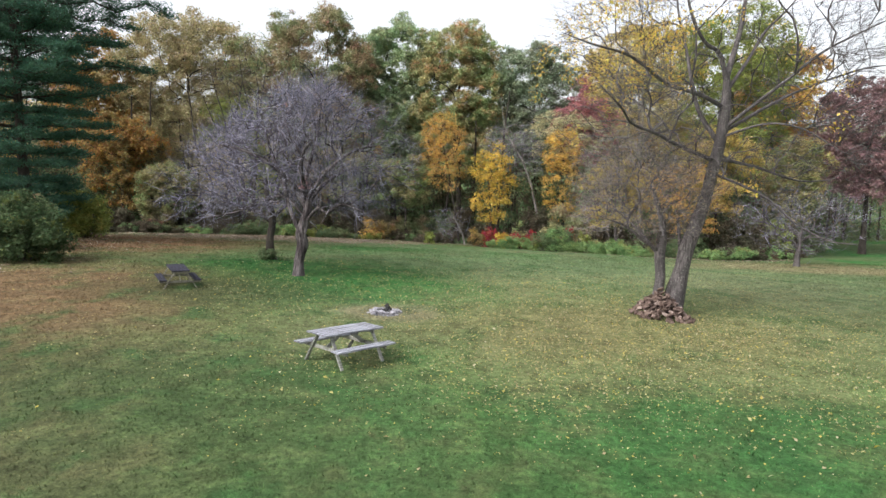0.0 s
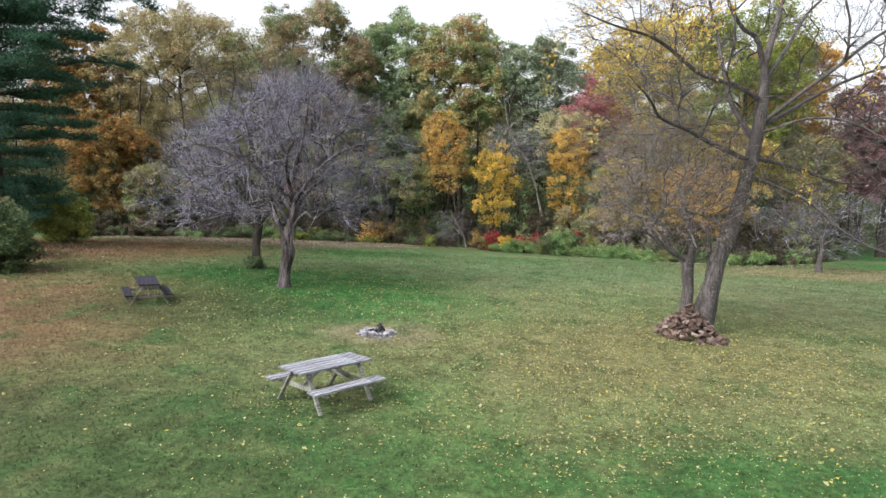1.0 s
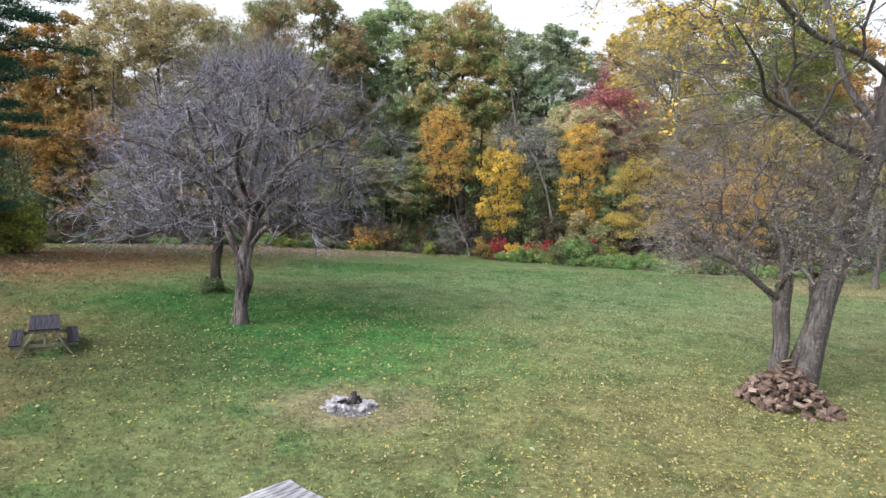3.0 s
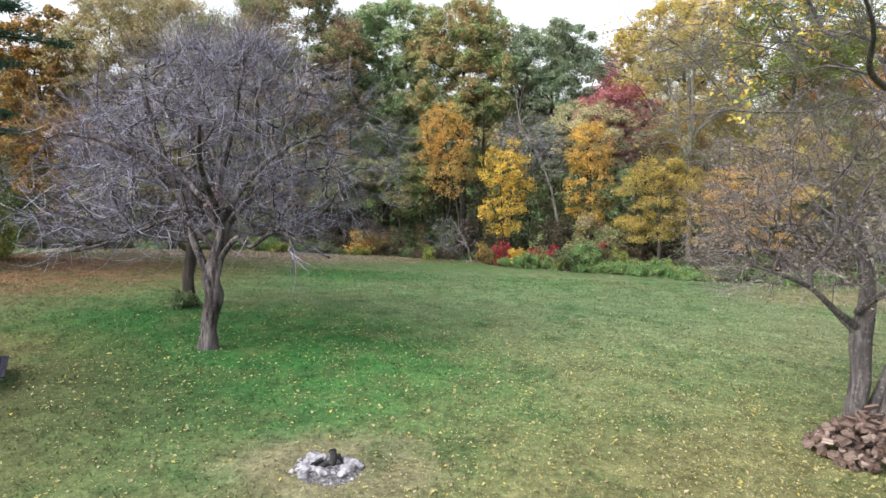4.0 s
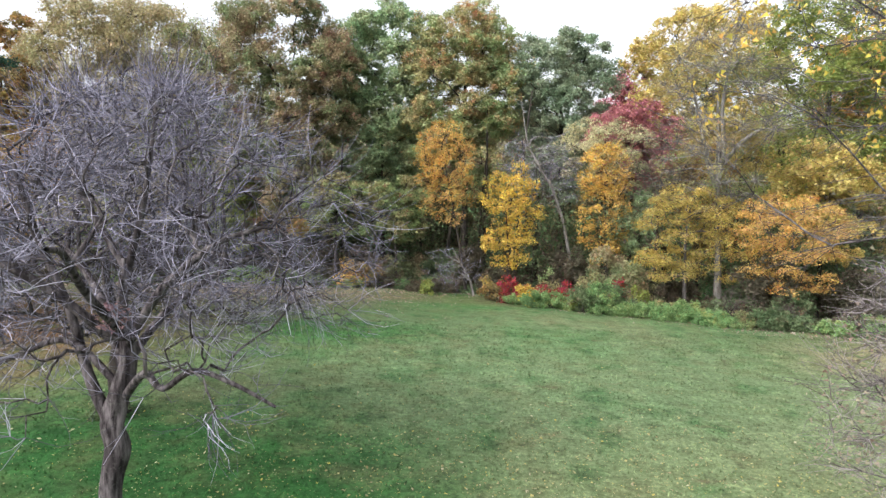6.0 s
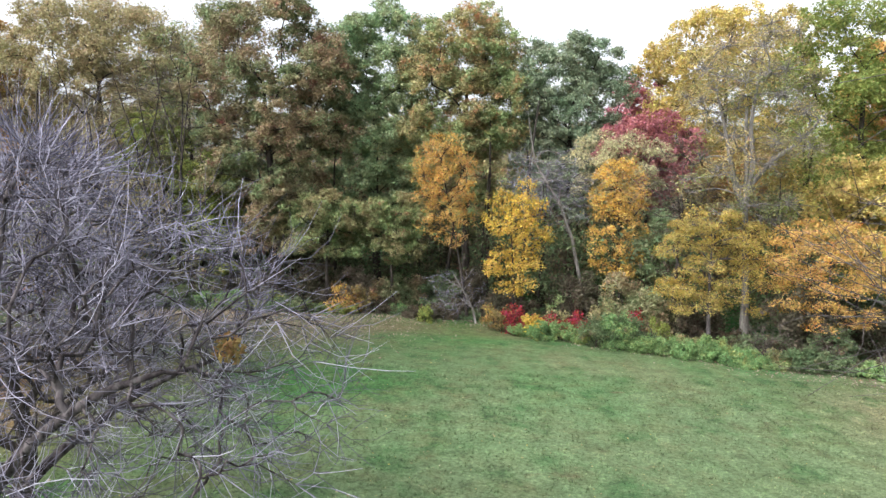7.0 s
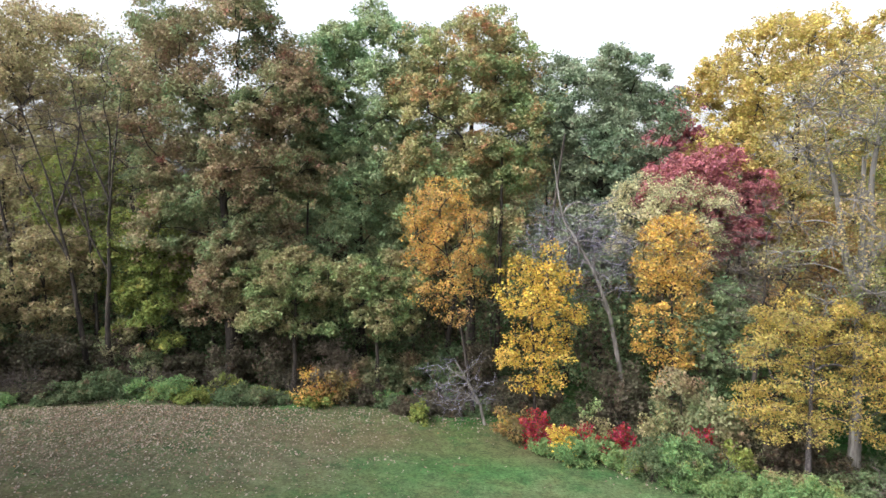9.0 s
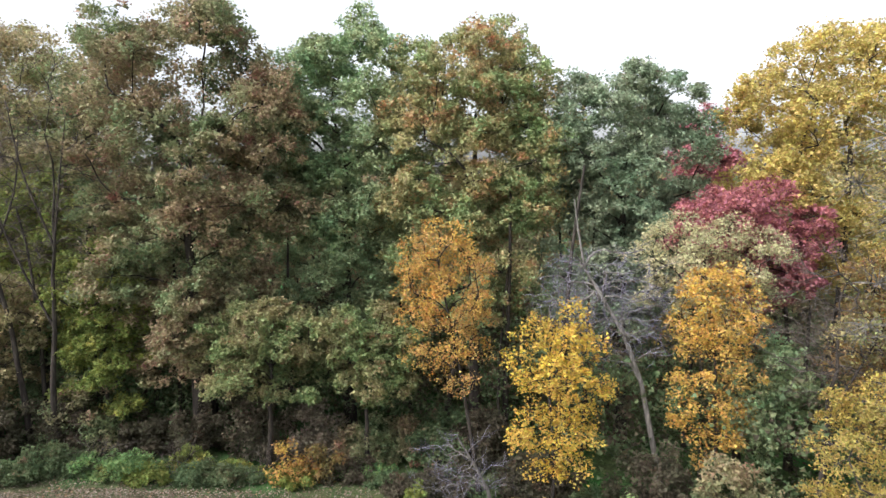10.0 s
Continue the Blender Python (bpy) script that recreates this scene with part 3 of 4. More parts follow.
size = 0.019 + 0.019 * rng.exponential(0.8, keep.sum())
v, f = scatter(rng, lx[keep], ly[keep], np.minimum(size, 0.078))
tagged(mesh_object("fallen_leaves", v, f, FALLEN, smooth=False), "yellow and tan fallen leaves scattered over the lawn", "leaves", kind="stuff")
EDGE = ((-36, 58), (-27, 61), (-18, 63.4), (-4.8, 64.2), (3.7, 62.2), (8, 57.5), (12, 54.5), (17, 51), (21, 49), (27, 51), (33, 57), (46, 76))
ex, ey = np.array(EDGE, float).T
n = 9000
x = rng.uniform(-30, 30, n)
y = np.interp(x, ex, ey) + rng.normal(0.8, 1.3, n)
x2 = rng.normal(-16, 6, 17000)
y2 = np.interp(x2, ex, ey) - np.abs(rng.normal(0, 6.0, 17000))
x3, y3 = rng.normal(-21, 3.5, 2500), rng.uniform(24, 46, 2500)
x3 -= (y3 - 24) * 0.25
v, f = scatter(rng, np.concatenate([x, x2, x3]), np.concatenate([y, y2, y3]), 0.095)
tagged(mesh_object("leaf_litter", v, f, LITTER, smooth=False), "dry brown leaf litter along the wood's edge", "leaves", kind="stuff")

# ---- picnic tables ----
def wood_material(name, light, dark, stain):
    k = Mat(name, 0.8, 0.2)
    tc = k.n.new("ShaderNodeTexCoord").outputs["Object"]
    grain = k.noise(38, 7.0, 0.75, vec=tc, stretch=(0.05, 1, 1))
    c = k.ramp(grain, [(0.41, dark), (0.56, light)])
    c = k.mix(k.span(k.noise(3.2, 4.0, vec=tc, stretch=(0.4, 1, 1)), 0.48, 0.64, 0, 0.75), c, stain)
    lum = k.node("ShaderNodeHueSaturation")
    k.l.new(c, lum.inputs["Color"])
    k.l.new(k.span(k.n.new("ShaderNodeObjectInfo").outputs["Random"], 0, 1, 0.8, 1.18), lum.inputs["Value"])
    k.color(lum.outputs["Color"])
    k.bump(grain, 0.5, 0.004)
    return k.m


GREYWOOD = wood_material("weathered_boards", (0.40, 0.41, 0.465), (0.085, 0.085, 0.10), (0.11, 0.11, 0.13))
LEGWOOD = wood_material("weathered_frame", (0.33, 0.335, 0.31), (0.13, 0.125, 0.11), (0.12, 0.12, 0.10))
DARKWOOD = wood_material("old_dark_boards", (0.042, 0.041, 0.062), (0.008, 0.0075, 0.012), (0.010, 0.009, 0.013))
DARKLEG = wood_material("old_dark_frame", (0.26, 0.25, 0.205), (0.11, 0.10, 0.085), (0.08, 0.08, 0.06))


def beam(a, b, width, thick, up=(0, 0, 1), bevel=0.006):
    """A squared timber from a to b."""
    a, b = Vector(a), Vector(b)
    bm = bmesh.new()
    bmesh.ops.create_cube(bm, size=1.0)
    L = (b - a).length
    bmesh.ops.scale(bm, vec=(L, width, thick), verts=bm.verts)
    bmesh.ops.bevel(bm, geom=bm.edges[:], offset=bevel, segments=1, affect="EDGES")
    d = (b - a).normalized()
    side = Vector(up).cross(d).normalized()
    rot = Matrix((d, side, d.cross(side))).transposed().to_4x4()
    bmesh.ops.transform(bm, matrix=Matrix.Translation((a + b) / 2) @ rot, verts=bm.verts)
    return bm


def board(name, parent, material, y, z, length, width, thick, shift=0.0, tilt=0.0):
    bm = bmesh.new()
    bmesh.ops.create_cube(bm, size=1.0)
    bmesh.ops.scale(bm, vec=(length, width, thick), verts=bm.verts)
    bmesh.ops.bevel(bm, geom=bm.edges[:], offset=0.006, segments=2, affect="EDGES")
    ob = part(name, bm, material, parent)
    ob.location, ob.rotation_euler = (shift, y, z), (tilt, 0, 0)
    return ob


def picnic_table(m, label, boards, frame_wood, seed, top=0.76, seat=0.45, length=1.83, inset=0.355):
    rng = random.Random(seed)
    ob = thing("picnic_table", m, label, "picnic table", "picnic tables on the lawn")
    for i in range(5):
        board("top_board", ob, boards, (i - 2) * 0.146, top - 0.019 + rng.uniform(-0.003, 0.003), length + rng.uniform(-0.012, 0.012), 0.140, 0.038, rng.uniform(-0.008, 0.008), rng.uniform(-0.012, 0.012))
    for s in (-1, 1):
        for i in range(2):
            board("bench_board", ob, boards, s * (0.60 + i * 0.146), seat - 0.019 + rng.uniform(-0.003, 0.003), length + rng.uniform(-0.012, 0.012), 0.140, 0.038, rng.uniform(-0.008, 0.008), rng.uniform(-0.015, 0.015))
    for e in (-1, 1):
        x = e * length * inset
        part("bench_support", beam((x - e * 0.041, -0.78, seat - 0.085), (x - e * 0.041, 0.78, seat - 0.085), 0.038, 0.09), frame_wood, ob)
        part("top_support", beam((x - e * 0.041, -0.34, top - 0.085), (x - e * 0.041, 0.34, top - 0.085), 0.038, 0.09), frame_wood, ob)
        for s in (-1, 1):
            part("leg", beam((x, s * 0.66, -0.03), (x, s * 0.20, top - 0.04), 0.038, 0.09, up=(1, 0, 0)), frame_wood, ob)
        part("brace", beam((x - e * 0.06, 0, seat - 0.09), (e * 0.10, 0, top - 0.06), 0.04, 0.085), frame_wood, ob)
    part("centre_cleat", beam((0, -0.34, top - 0.06), (0, 0.34, top - 0.06), 0.06, 0.038), frame_wood, ob)
    return ob


def stand(x, y, turn, slope=True):
    g = surface(np.array([x, x + 0.5, x]), np.array([y, y, y + 0.5]))
    nrm = Vector((g[0] - g[1], g[0] - g[2], 0.5)).normalized()
    m = Matrix.Translation((x, y, float(g[0])))
    return m @ (Vector((0, 0, 1)).rotation_difference(nrm).to_matrix().to_4x4() if slope else Matrix()) @ pose(0, 0, 0, 0, 0, turn)


picnic_table(stand(-2.40, 14.94, 50) @ pose(0, 0, 0.035, 0, 2.3, 0), "weathered grey wooden picnic table with attached benches", GREYWOOD, LEGWOOD, 1, length=1.84)
picnic_table(stand(-10.05, 23.55, 121) @ Matrix.Scale(0.89, 4), "old dark-stained picnic table with attached benches", DARKWOOD, DARKLEG, 2,
             seat=0.37, length=1.7, inset=0.46)

# ---- fire pit ----
def rock(rng, size, squash=0.7, cuts=2):
    bm = bmesh.new()
    bmesh.ops.create_icosphere(bm, subdivisions=cuts, radius=size)
    off = Vector((rng.uniform(-50, 50), rng.uniform(-50, 50), 0))
    for v in bm.verts:
        n = noise.noise(v.co * (1.3 / size) + off) * 0.35 + noise.noise(v.co * (3 / size) + off) * 0.12
        v.co *= 1 + n
        v.co.z *= squash
    return bm


k = Mat("ashy_stone", 0.9, 0.2)
c = k.ramp(k.noise(9, 5.0), [(0.3, (0.10, 0.096, 0.11)), (0.62, (0.36, 0.352, 0.385))])
k.color(c)
k.bump(k.noise(40, 4.0), 0.5, 0.01)
STONE = k.m
k = Mat("ash", 0.95, 0.1)
k.color(k.ramp(k.noise(14, 5.0, 0.7), [(0.34, (0.03, 0.03, 0.034)), (0.52, (0.13, 0.127, 0.135)), (0.74, (0.42, 0.41, 0.43))]))
k.bump(k.noise(30, 4.0), 0.6, 0.02)
ASH = k.m
k = Mat("charred_wood", 0.7, 0.3)
k.color(k.ramp(k.noise(22, 5.0), [(0.35, (0.012, 0.012, 0.013)), (0.7, (0.06, 0.058, 0.06))]))
k.bump(k.noise(35, 4.0), 0.8, 0.01)
CHAR = k.m
PX, PY = -1.95, 20.58
pit = thing("fire_pit", stand(PX, PY, 0), "ring of ash-grey stones with a charred stump in it", "fire pit")
rr = random.Random(7)
bm = bmesh.new()
rings = []
for q in range(9):
    r = 0.68 * q / 8
    row = []
    for i in range(36):
        a = i * math.pi / 18
        p = Vector((r * math.cos(a), r * 0.9 * math.sin(a), 0)) * (1 + 0.14 * noise.noise(Vector((math.cos(a) * 1.5, math.sin(a) * 1.5, 3))))
        row.append(bm.verts.new((p.x, p.y, 0.07 - 0.09 * (q / 8) ** 2 + 0.03 * noise.noise(Vector((p.x * 7, p.y * 7, 1))))))
    rings.append(row)
for q in range(8):
    for i in range(36):
        bm.faces.new((rings[q][i], rings[q][(i + 1) % 36], rings[q + 1][(i + 1) % 36], rings[q + 1][i]))
bmesh.ops.remove_doubles(bm, verts=bm.verts, dist=0.002)
bmesh.ops.recalc_face_normals(bm, faces=bm.faces)
part("ash_bed", bm, ASH, pit)
for i in range(54):
    big = i < 24
    a, r = rr.uniform(0, 6.283), rr.uniform(0.22, 0.5) if big else rr.uniform(0.1, 0.62)
    st = part("stone", rock(rr, rr.uniform(0.075, 0.125) if big else rr.uniform(0.025, 0.05), 0.55), STONE, pit)
    st.location, st.rotation_euler = (math.cos(a) * r, math.sin(a) * r * 0.9, 0.08 - 0.16 * r * r), (rr.uniform(-0.5, 0.5), rr.uniform(-0.5, 0.5), rr.uniform(0, 6))
for tip, turn, r, h, x, y in ((0.08, 0.3, 0.07, 0.24, 0.06, 0.02), (1.35, 0.8, 0.05, 0.42, -0.12, -0.12), (1.2, 2.6, 0.045, 0.34, 0.26, 0.1), (1.4, 4.4, 0.05, 0.4, -0.1, 0.22)):
    ch = [(np.array([(0, 0, 0), (0.02, 0, h * 0.5), (0.0, 0.01, h)]), np.array([r, r * 0.95, r * 0.7]))]
    v, f = tubes(ch, 9)
    stub = mesh_object("charred_log", v, f, CHAR, pit)
    stub.location, stub.rotation_euler = (x, y, 0.07), (0, tip, turn)

# ---- heap of firewood ----
k = Mat("split_firewood", 0.85, 0.2)
tc = k.n.new("ShaderNodeTexCoord").outputs["Object"]
grain = k.noise(30, 5.0, 0.6, vec=tc, stretch=(0.12, 1, 1))
c = k.ramp(k.n.new("ShaderNodeObjectInfo").outputs["Random"], [(0.0, (0.050, 0.033, 0.029)), (0.45, (0.105, 0.070, 0.060)), (0.8, (0.175, 0.122, 0.106)), (1.0, (0.36, 0.285, 0.255))])
c = k.mix(k.span(grain, 0.35, 0.65, 0, 0.7), c, (0.06, 0.042, 0.034))
c = k.mix(k.span(k.noise(7.0, 3.0, vec=tc), 0.5, 0.66, 0, 0.65), c, (0.215, 0.16, 0.13))
k.color(c)
k.bump(grain, 0.7, 0.01)
FIREWOOD = k.m
WX, WY = 7.68, 21.72
heap = thing("woodpile", Matrix.Translation((WX, WY, float(surface(WX, WY)))), "heap of reddish-brown split firewood against the tree trunks", "woodpile")


def split_log(rr):
    """A wedge of a split log."""
    bm = bmesh.new()
    L, r = rr.uniform(0.14, 0.25), rr.uniform(0.048, 0.078)
    prof = [(0, 0)] + [(r * math.cos(a), r * math.sin(a)) for a in np.linspace(0.1, rr.choice((1.6, 2.2, 3.0, 3.4)), 5)]
    ends = [[bm.verts.new((s * L / 2 + rr.uniform(-0.012, 0.012), py - r * 0.3, pz - r * 0.4)) for py, pz in prof] for s in (-1, 1)]
    m = len(prof)
    for i in range(m):
        j = (i + 1) % m
        bm.faces.new((ends[0][i], ends[0][j], ends[1][j], ends[1][i]))
    bm.faces.new(ends[0][::-1])
    bm.faces.new(ends[1])
    bmesh.ops.recalc_face_normals(bm, faces=bm.faces)
    me = bpy.data.meshes.new("log")
    bm.to_mesh(me)
    bm.free()
    me.materials.append(FIREWOOD)
    return me


rr = random.Random(11)
kinds = [split_log(rr) for _ in range(9)]
for i in range(300):
    a, q = rr.uniform(0, 6.283), rr.random() ** 0.55
    u, w = 1.05 * q * math.cos(a), 0.72 * q * math.sin(a)
    x, y = 0.81 * u + 0.59 * w, -0.59 * u + 0.81 * w
    hill = 0.98 * max(0.0, 1 - ((u + 0.1) ** 2 / 1.05 + w * w / 0.5) ** 0.62)
    lg = new("log", rr.choice(kinds))
    lg.parent = heap
    z = float(surface(WX + x, WY + y) - surface(WX, WY)) + 0.04 + hill * (rr.uniform(0.8, 1.0) if i < 230 else rr.uniform(0.3, 0.85))
    lg.location, lg.rotation_euler = (x, y, z), (rr.uniform(0, 6), rr.uniform(-0.45, 0.45), rr.uniform(-1.5, 1.5))

# ---- bare apple trees ----
rng = np.random.default_rng(21)
ax_, ay_ = -6.27, 27.0
az = float(ground_z(ax_, ay_))
foot = np.array([ax_, ay_, az])
stem = np.array([(-0.02, 0, -0.15), (0.03, 0, 0.45), (0.1, 0, 0.9), (0.22, 0.02, 1.35), (0.16, 0.03, 1.85), (0.36, 0.05, 2.45), (0.5, 0.1, 3.1), (0.42, 0.1, 3.9), (0.5, 0.2, 4.9)]) + foot
girth = np.array([0.25, 0.19, 0.17, 0.18, 0.205, 0.17, 0.13, 0.1, 0.06])
arms = [limb(np.array(q) + foot, r0, r1) for q, r0, r1 in (
    (((0.17, 0.04, 1.75), (-0.12, 0.08, 2.4), (-0.35, 0.15, 3.0), (-0.6, 0.2, 4.0), (-1.1, 0.2, 5.4), (-1.4, 0.2, 6.6)), 0.12, 0.035),
    (((0.35, 0.05, 2.3), (1.0, -0.4, 2.95), (1.4, -0.6, 2.75), (2.0, -0.7, 3.1), (2.7, -0.8, 2.9), (3.4, -0.8, 2.5)), 0.078, 0.025),
    (((0.3, 0.05, 2.6), (-0.6, 0.1, 3.4), (-1.6, 0, 3.1), (-2.7, -0.2, 2.7), (-3.8, -0.3, 2.5)), 0.070, 0.025),
    (((0.38, 0.1, 2.9), (0.9, 1.0, 3.8), (1.8, 2.0, 4.5), (2.6, 3.0, 4.7)), 0.094, 0.030),
    (((0.38, 0.1, 2.9), (-0.5, 1.1, 4.0), (-1.6, 2.0, 4.8), (-2.6, 2.8, 5.0)), 0.094, 0.030),
    (((0.4, 0.1, 3.2), (1.3, -0.2, 4.4), (2.3, -0.3, 5.2), (3.1, -0.2, 5.5)), 0.094, 0.030),
    (((0.4, 0.1, 3.3), (-0.7, -0.5, 4.6), (-1.9, -0.8, 5.3), (-2.8, -1.0, 5.5)), 0.094, 0.030),
    (((0.42, 0.1, 3.5), (0.5, -1.2, 4.6), (0.9, -2.3, 5.3), (1.3, -3.3, 5.5)), 0.086, 0.030),
    (((0.5, 0.2, 4.6), (0.9, 0.2, 6.0), (1.1, 0.3, 7.3)), 0.070, 0.025),
    (((0.5, 0.2, 4.7), (-0.3, 0.4, 6.0), (-0.7, 0.6, 7.2)), 0.070, 0.025))]
c = dome(rng, ax_ + 0.3, ay_ + 1.4, 3.3, 8.3, 5.2, 4.8, 1080, -0.14)
c = c[(c[:, 0] < ax_ + 5.0) & ((c[:, 0] < ax_ + 4.3) | (c[:, 2] > 3.5))]
apple, _ = bare_tree(22, ax_, ay_, stem, girth, c, "old leafless apple tree, grey twiggy crown, short gnarled trunk", "apple_tree", 0.0080, 6, 0.88, BARK_APPLE, TWIG_GREY, "apple trees", 0.3, 0.085, 0.45,
          limbs=arms, rough=0.5, outward=0.2, start=0.6)
for x, y, z, r, n, m, what in ((-2.85, 28.1, 5.4, 0.22, 70, RUST, "withered orange leaves"), (-5.85, 26.75, 3.95, 0.3, 45, PLUM, "red creeper leaves")):
    v, f = leaves(rng, np.array([(x, y, z)]), r, n, 0.08, 1.0, 0.6)
    tagged(mesh_object("leaf_tuft", v - np.array([ax_, ay_, az]), f, m, apple, label=what), kind="stuff")
bx_, by_ = -8.95, 32.6
bz = float(ground_z(bx_, by_))
foot = np.array([bx_, by_, bz])
stem = np.array([(0, 0, -0.15), (-0.05, 0, 0.5), (-0.02, 0, 1.1), (0.1, 0, 1.8), (0.05, 0.05, 2.5), (-0.15, 0.1, 3.3), (-0.2, 0.1, 4.2)]) + foot
girth = np.array([0.28, 0.21, 0.19, 0.18, 0.16, 0.12, 0.08])
arms = [limb(np.array(q) + foot, r0, r1) for q, r0, r1 in (
    (((0.1, 0, 1.9), (-0.6, -0.4, 2.5), (-1.6, -0.8, 2.9), (-2.8, -1.0, 3.4)), 0.1, 0.03),
    (((0.1, 0, 2.1), (1.0, 0.2, 3.0), (2.0, 0.3, 3.8), (3.0, 0.3, 4.4)), 0.1, 0.03),
    (((0.0, 0.1, 2.7), (0.3, 1.2, 4.0), (0.8, 2.2, 5.0)), 0.1, 0.03))]
c = dome(rng, bx_ - 0.5, by_, 2.9, 7.3, 4.9, 3.7, 560, -0.14)
bare_tree(23, bx_, by_, stem, girth, c, "second leafless apple tree with dark ivied trunk", "apple_tree", 0.0105, 7, 0.8, BARK_DARK, TWIG_GREY, "apple trees", 0.3, 0.07, 0.44,
          limbs=arms, rough=0.3, outward=0.2, start=0.5)

# ---- maple and crab-apple by the woodpile ----
rng = np.random.default_rng(31)
mx_, my_ = 8.18, 22.3
mz = float(ground_z(mx_, my_))
stem = np.array([(8.24, my_, mz - 0.2), (8.36, my_, -0.1), (8.6, my_, 1.6), (8.95, my_, 2.75), (9.2, my_, 3.6), (9.42, my_, 4.6), (9.62, my_, 5.6), (9.72, my_, 6.6), (9.75, my_, 7.3), (9.7, my_, 7.9)])
girth = np.array([0.33, 0.27, 0.26, 0.245, 0.205, 0.195, 0.19, 0.175, 0.14, 0.1])
arms = [limb(q, r0, r1) for q, r0, r1 in (
    (((9.45, 22.3, 4.9), (7.9, 21.5, 5.4), (6.8, 20.6, 5.75), (5.8, 19.8, 6.0), (5.2, 18.9, 6.4), (4.4, 18.1, 6.9)), 0.075, 0.012),
    (((9.72, 22.3, 6.7), (8.6, 21.7, 7.1), (7.3, 21.1, 7.35), (6.3, 20.6, 7.9), (5.5, 20.0, 8.15), (4.4, 19.4, 8.3), (3.4, 18.8, 8.5)), 0.08, 0.011),
    (((9.5, 22.3, 5.6), (8.95, 22.6, 6.6), (8.75, 22.9, 7.7), (8.6, 23.2, 8.9), (8.4, 23.5, 10.1), (8.3, 23.8, 11.8)), 0.09, 0.018),
    (((9.72, 22.3, 7.6), (9.35, 22.1, 8.5), (8.8, 21.9, 8.8), (8.3, 21.7, 9.4), (7.9, 21.5, 10.4), (7.7, 21.4, 11.6)), 0.085, 0.018),
    (((9.7, 22.3, 7.7), (10.1, 22.5, 9.0), (10.35, 22.7, 10.0), (10.5, 22.9, 11.3), (10.5, 23.0, 13.0)), 0.105, 0.02),
    (((9.75, 22.3, 7.3), (10.6, 22.7, 8.4), (11.3, 23.1, 9.4), (12.25, 23.4, 10.3), (13.4, 23.8, 11.6)), 0.07, 0.012),
    (((9.7, 22.3, 6.0), (10.5, 21.8, 6.8), (11.2, 21.2, 7.5), (12.0, 20.7, 8.3), (12.8, 20.1, 8.8), (14.0, 19.5, 9.4)), 0.07, 0.012),
    (((9.7, 22.3, 5.9), (11.5, 22.6, 6.9), (12.9, 23.0, 7.5), (15.0, 23.3, 8.2), (16.4, 23.6, 8.4)), 0.068, 0.012),
    (((9.5, 22.3, 5.0), (11.4, 23.3, 4.7), (13.5, 24.3, 4.2), (15.4, 25.3, 4.2)), 0.07, 0.015),
    (((9.4, 22.3, 4.5), (11.0, 21.8, 3.7), (11.9, 21.3, 2.8), (12.7, 20.8, 2.3), (13.4, 20.3, 2.2)), 0.05, 0.012),
    (((9.6, 22.3, 5.7), (10.6, 21.3, 6.1), (11.3, 20.3, 5.9), (12.1, 19.3, 5.1)), 0.05, 0.012))]
c = envelope(rng, (9.6, my_ - 0.4, 8.6), (6.2, 5.0, 5.2), 900, 0.35, 0.3, 5, floor=3.4)
c = c[(c[:, 0] > 8.2) | (c[:, 2] > 5.6)]
maple, chains = bare_tree(32, mx_, my_, stem, girth, c, "tall maple almost bare, few hanging yellow leaves", "maple_tree", 0.0068, 9, 0.95, BARK_GREY, BARK_GREY, "", 0.42, 0.06, 0.47,
                          step=0.7, limbs=arms, rough=0.1, outward=0.5, start=0.55)
tips = np.array([p[-1] for p, r in chains[1 + len(arms):]])
tips = tips[((tips[:, 0] < 7.8) & (tips[:, 2] > 7.4)) | (rng.random(len(tips)) < 0.07)]
v, f = leaves(rng, tips[rng.random(len(tips)) < 0.6] - np.array([0, 0, 0.15]), 0.4, 3600, 0.060, 1.1, 0.9)
tagged(mesh_object("yellow_foliage", v - np.array([mx_, my_, mz]), f, YELLOW, maple, label="last yellow leaves"), kind="stuff")
kx_, ky_ = 7.72, 22.4
kz = float(ground_z(kx_, ky_))
foot = np.array([kx_, ky_, kz])
stem = np.array([(0, 0, -0.2), (0.0, 0, 0.6), (0.07, 0, 1.3), (0.02, 0.03, 2.1), (0.1, 0.05, 2.7), (0.05, 0.1, 3.4), (-0.25, 0.15, 4.4)]) + foot
girth = np.array([0.24, 0.19, 0.175, 0.185, 0.15, 0.11, 0.06])
arms = [limb(np.array(q) + foot, r0, r1) for q, r0, r1 in (
    (((0.26, 0, -0.2), (0.32, 0, 0.6), (0.56, 0, 1.4), (0.75, 0.05, 2.2), (0.7, 0.3, 3.4)), 0.13, 0.045),
    (((-0.05, 0, 2.3), (-0.7, -0.3, 2.7), (-1.4, -0.6, 3.2), (-2.2, -0.9, 3.5)), 0.07, 0.02),
    (((-0.08, 0, 2.2), (-0.5, 0.8, 2.9), (-1.0, 1.7, 3.5)), 0.07, 0.02),
    (((-0.1, 0, 2.6), (-0.3, -0.9, 3.1), (-0.6, -1.8, 3.3), (-0.8, -2.6, 3.1)), 0.07, 0.02))]
c = envelope(rng, (kx_ - 0.75, ky_ + 0.2, 4.1), (2.7, 2.7, 2.1), 520, 0.25, 0.25, 5, floor=2.3)
crab, chains = bare_tree(33, kx_, ky_, stem, girth, c, "small crab-apple nearly bare, tangled brownish twigs", "crab_apple_tree", 0.0056, 10, 0.48, BARK_GREY, TWIG_MAUVE, "", 0.3, 0.08, 0.44,
                         limbs=arms, rough=0.12, outward=0.4, start=0.55)
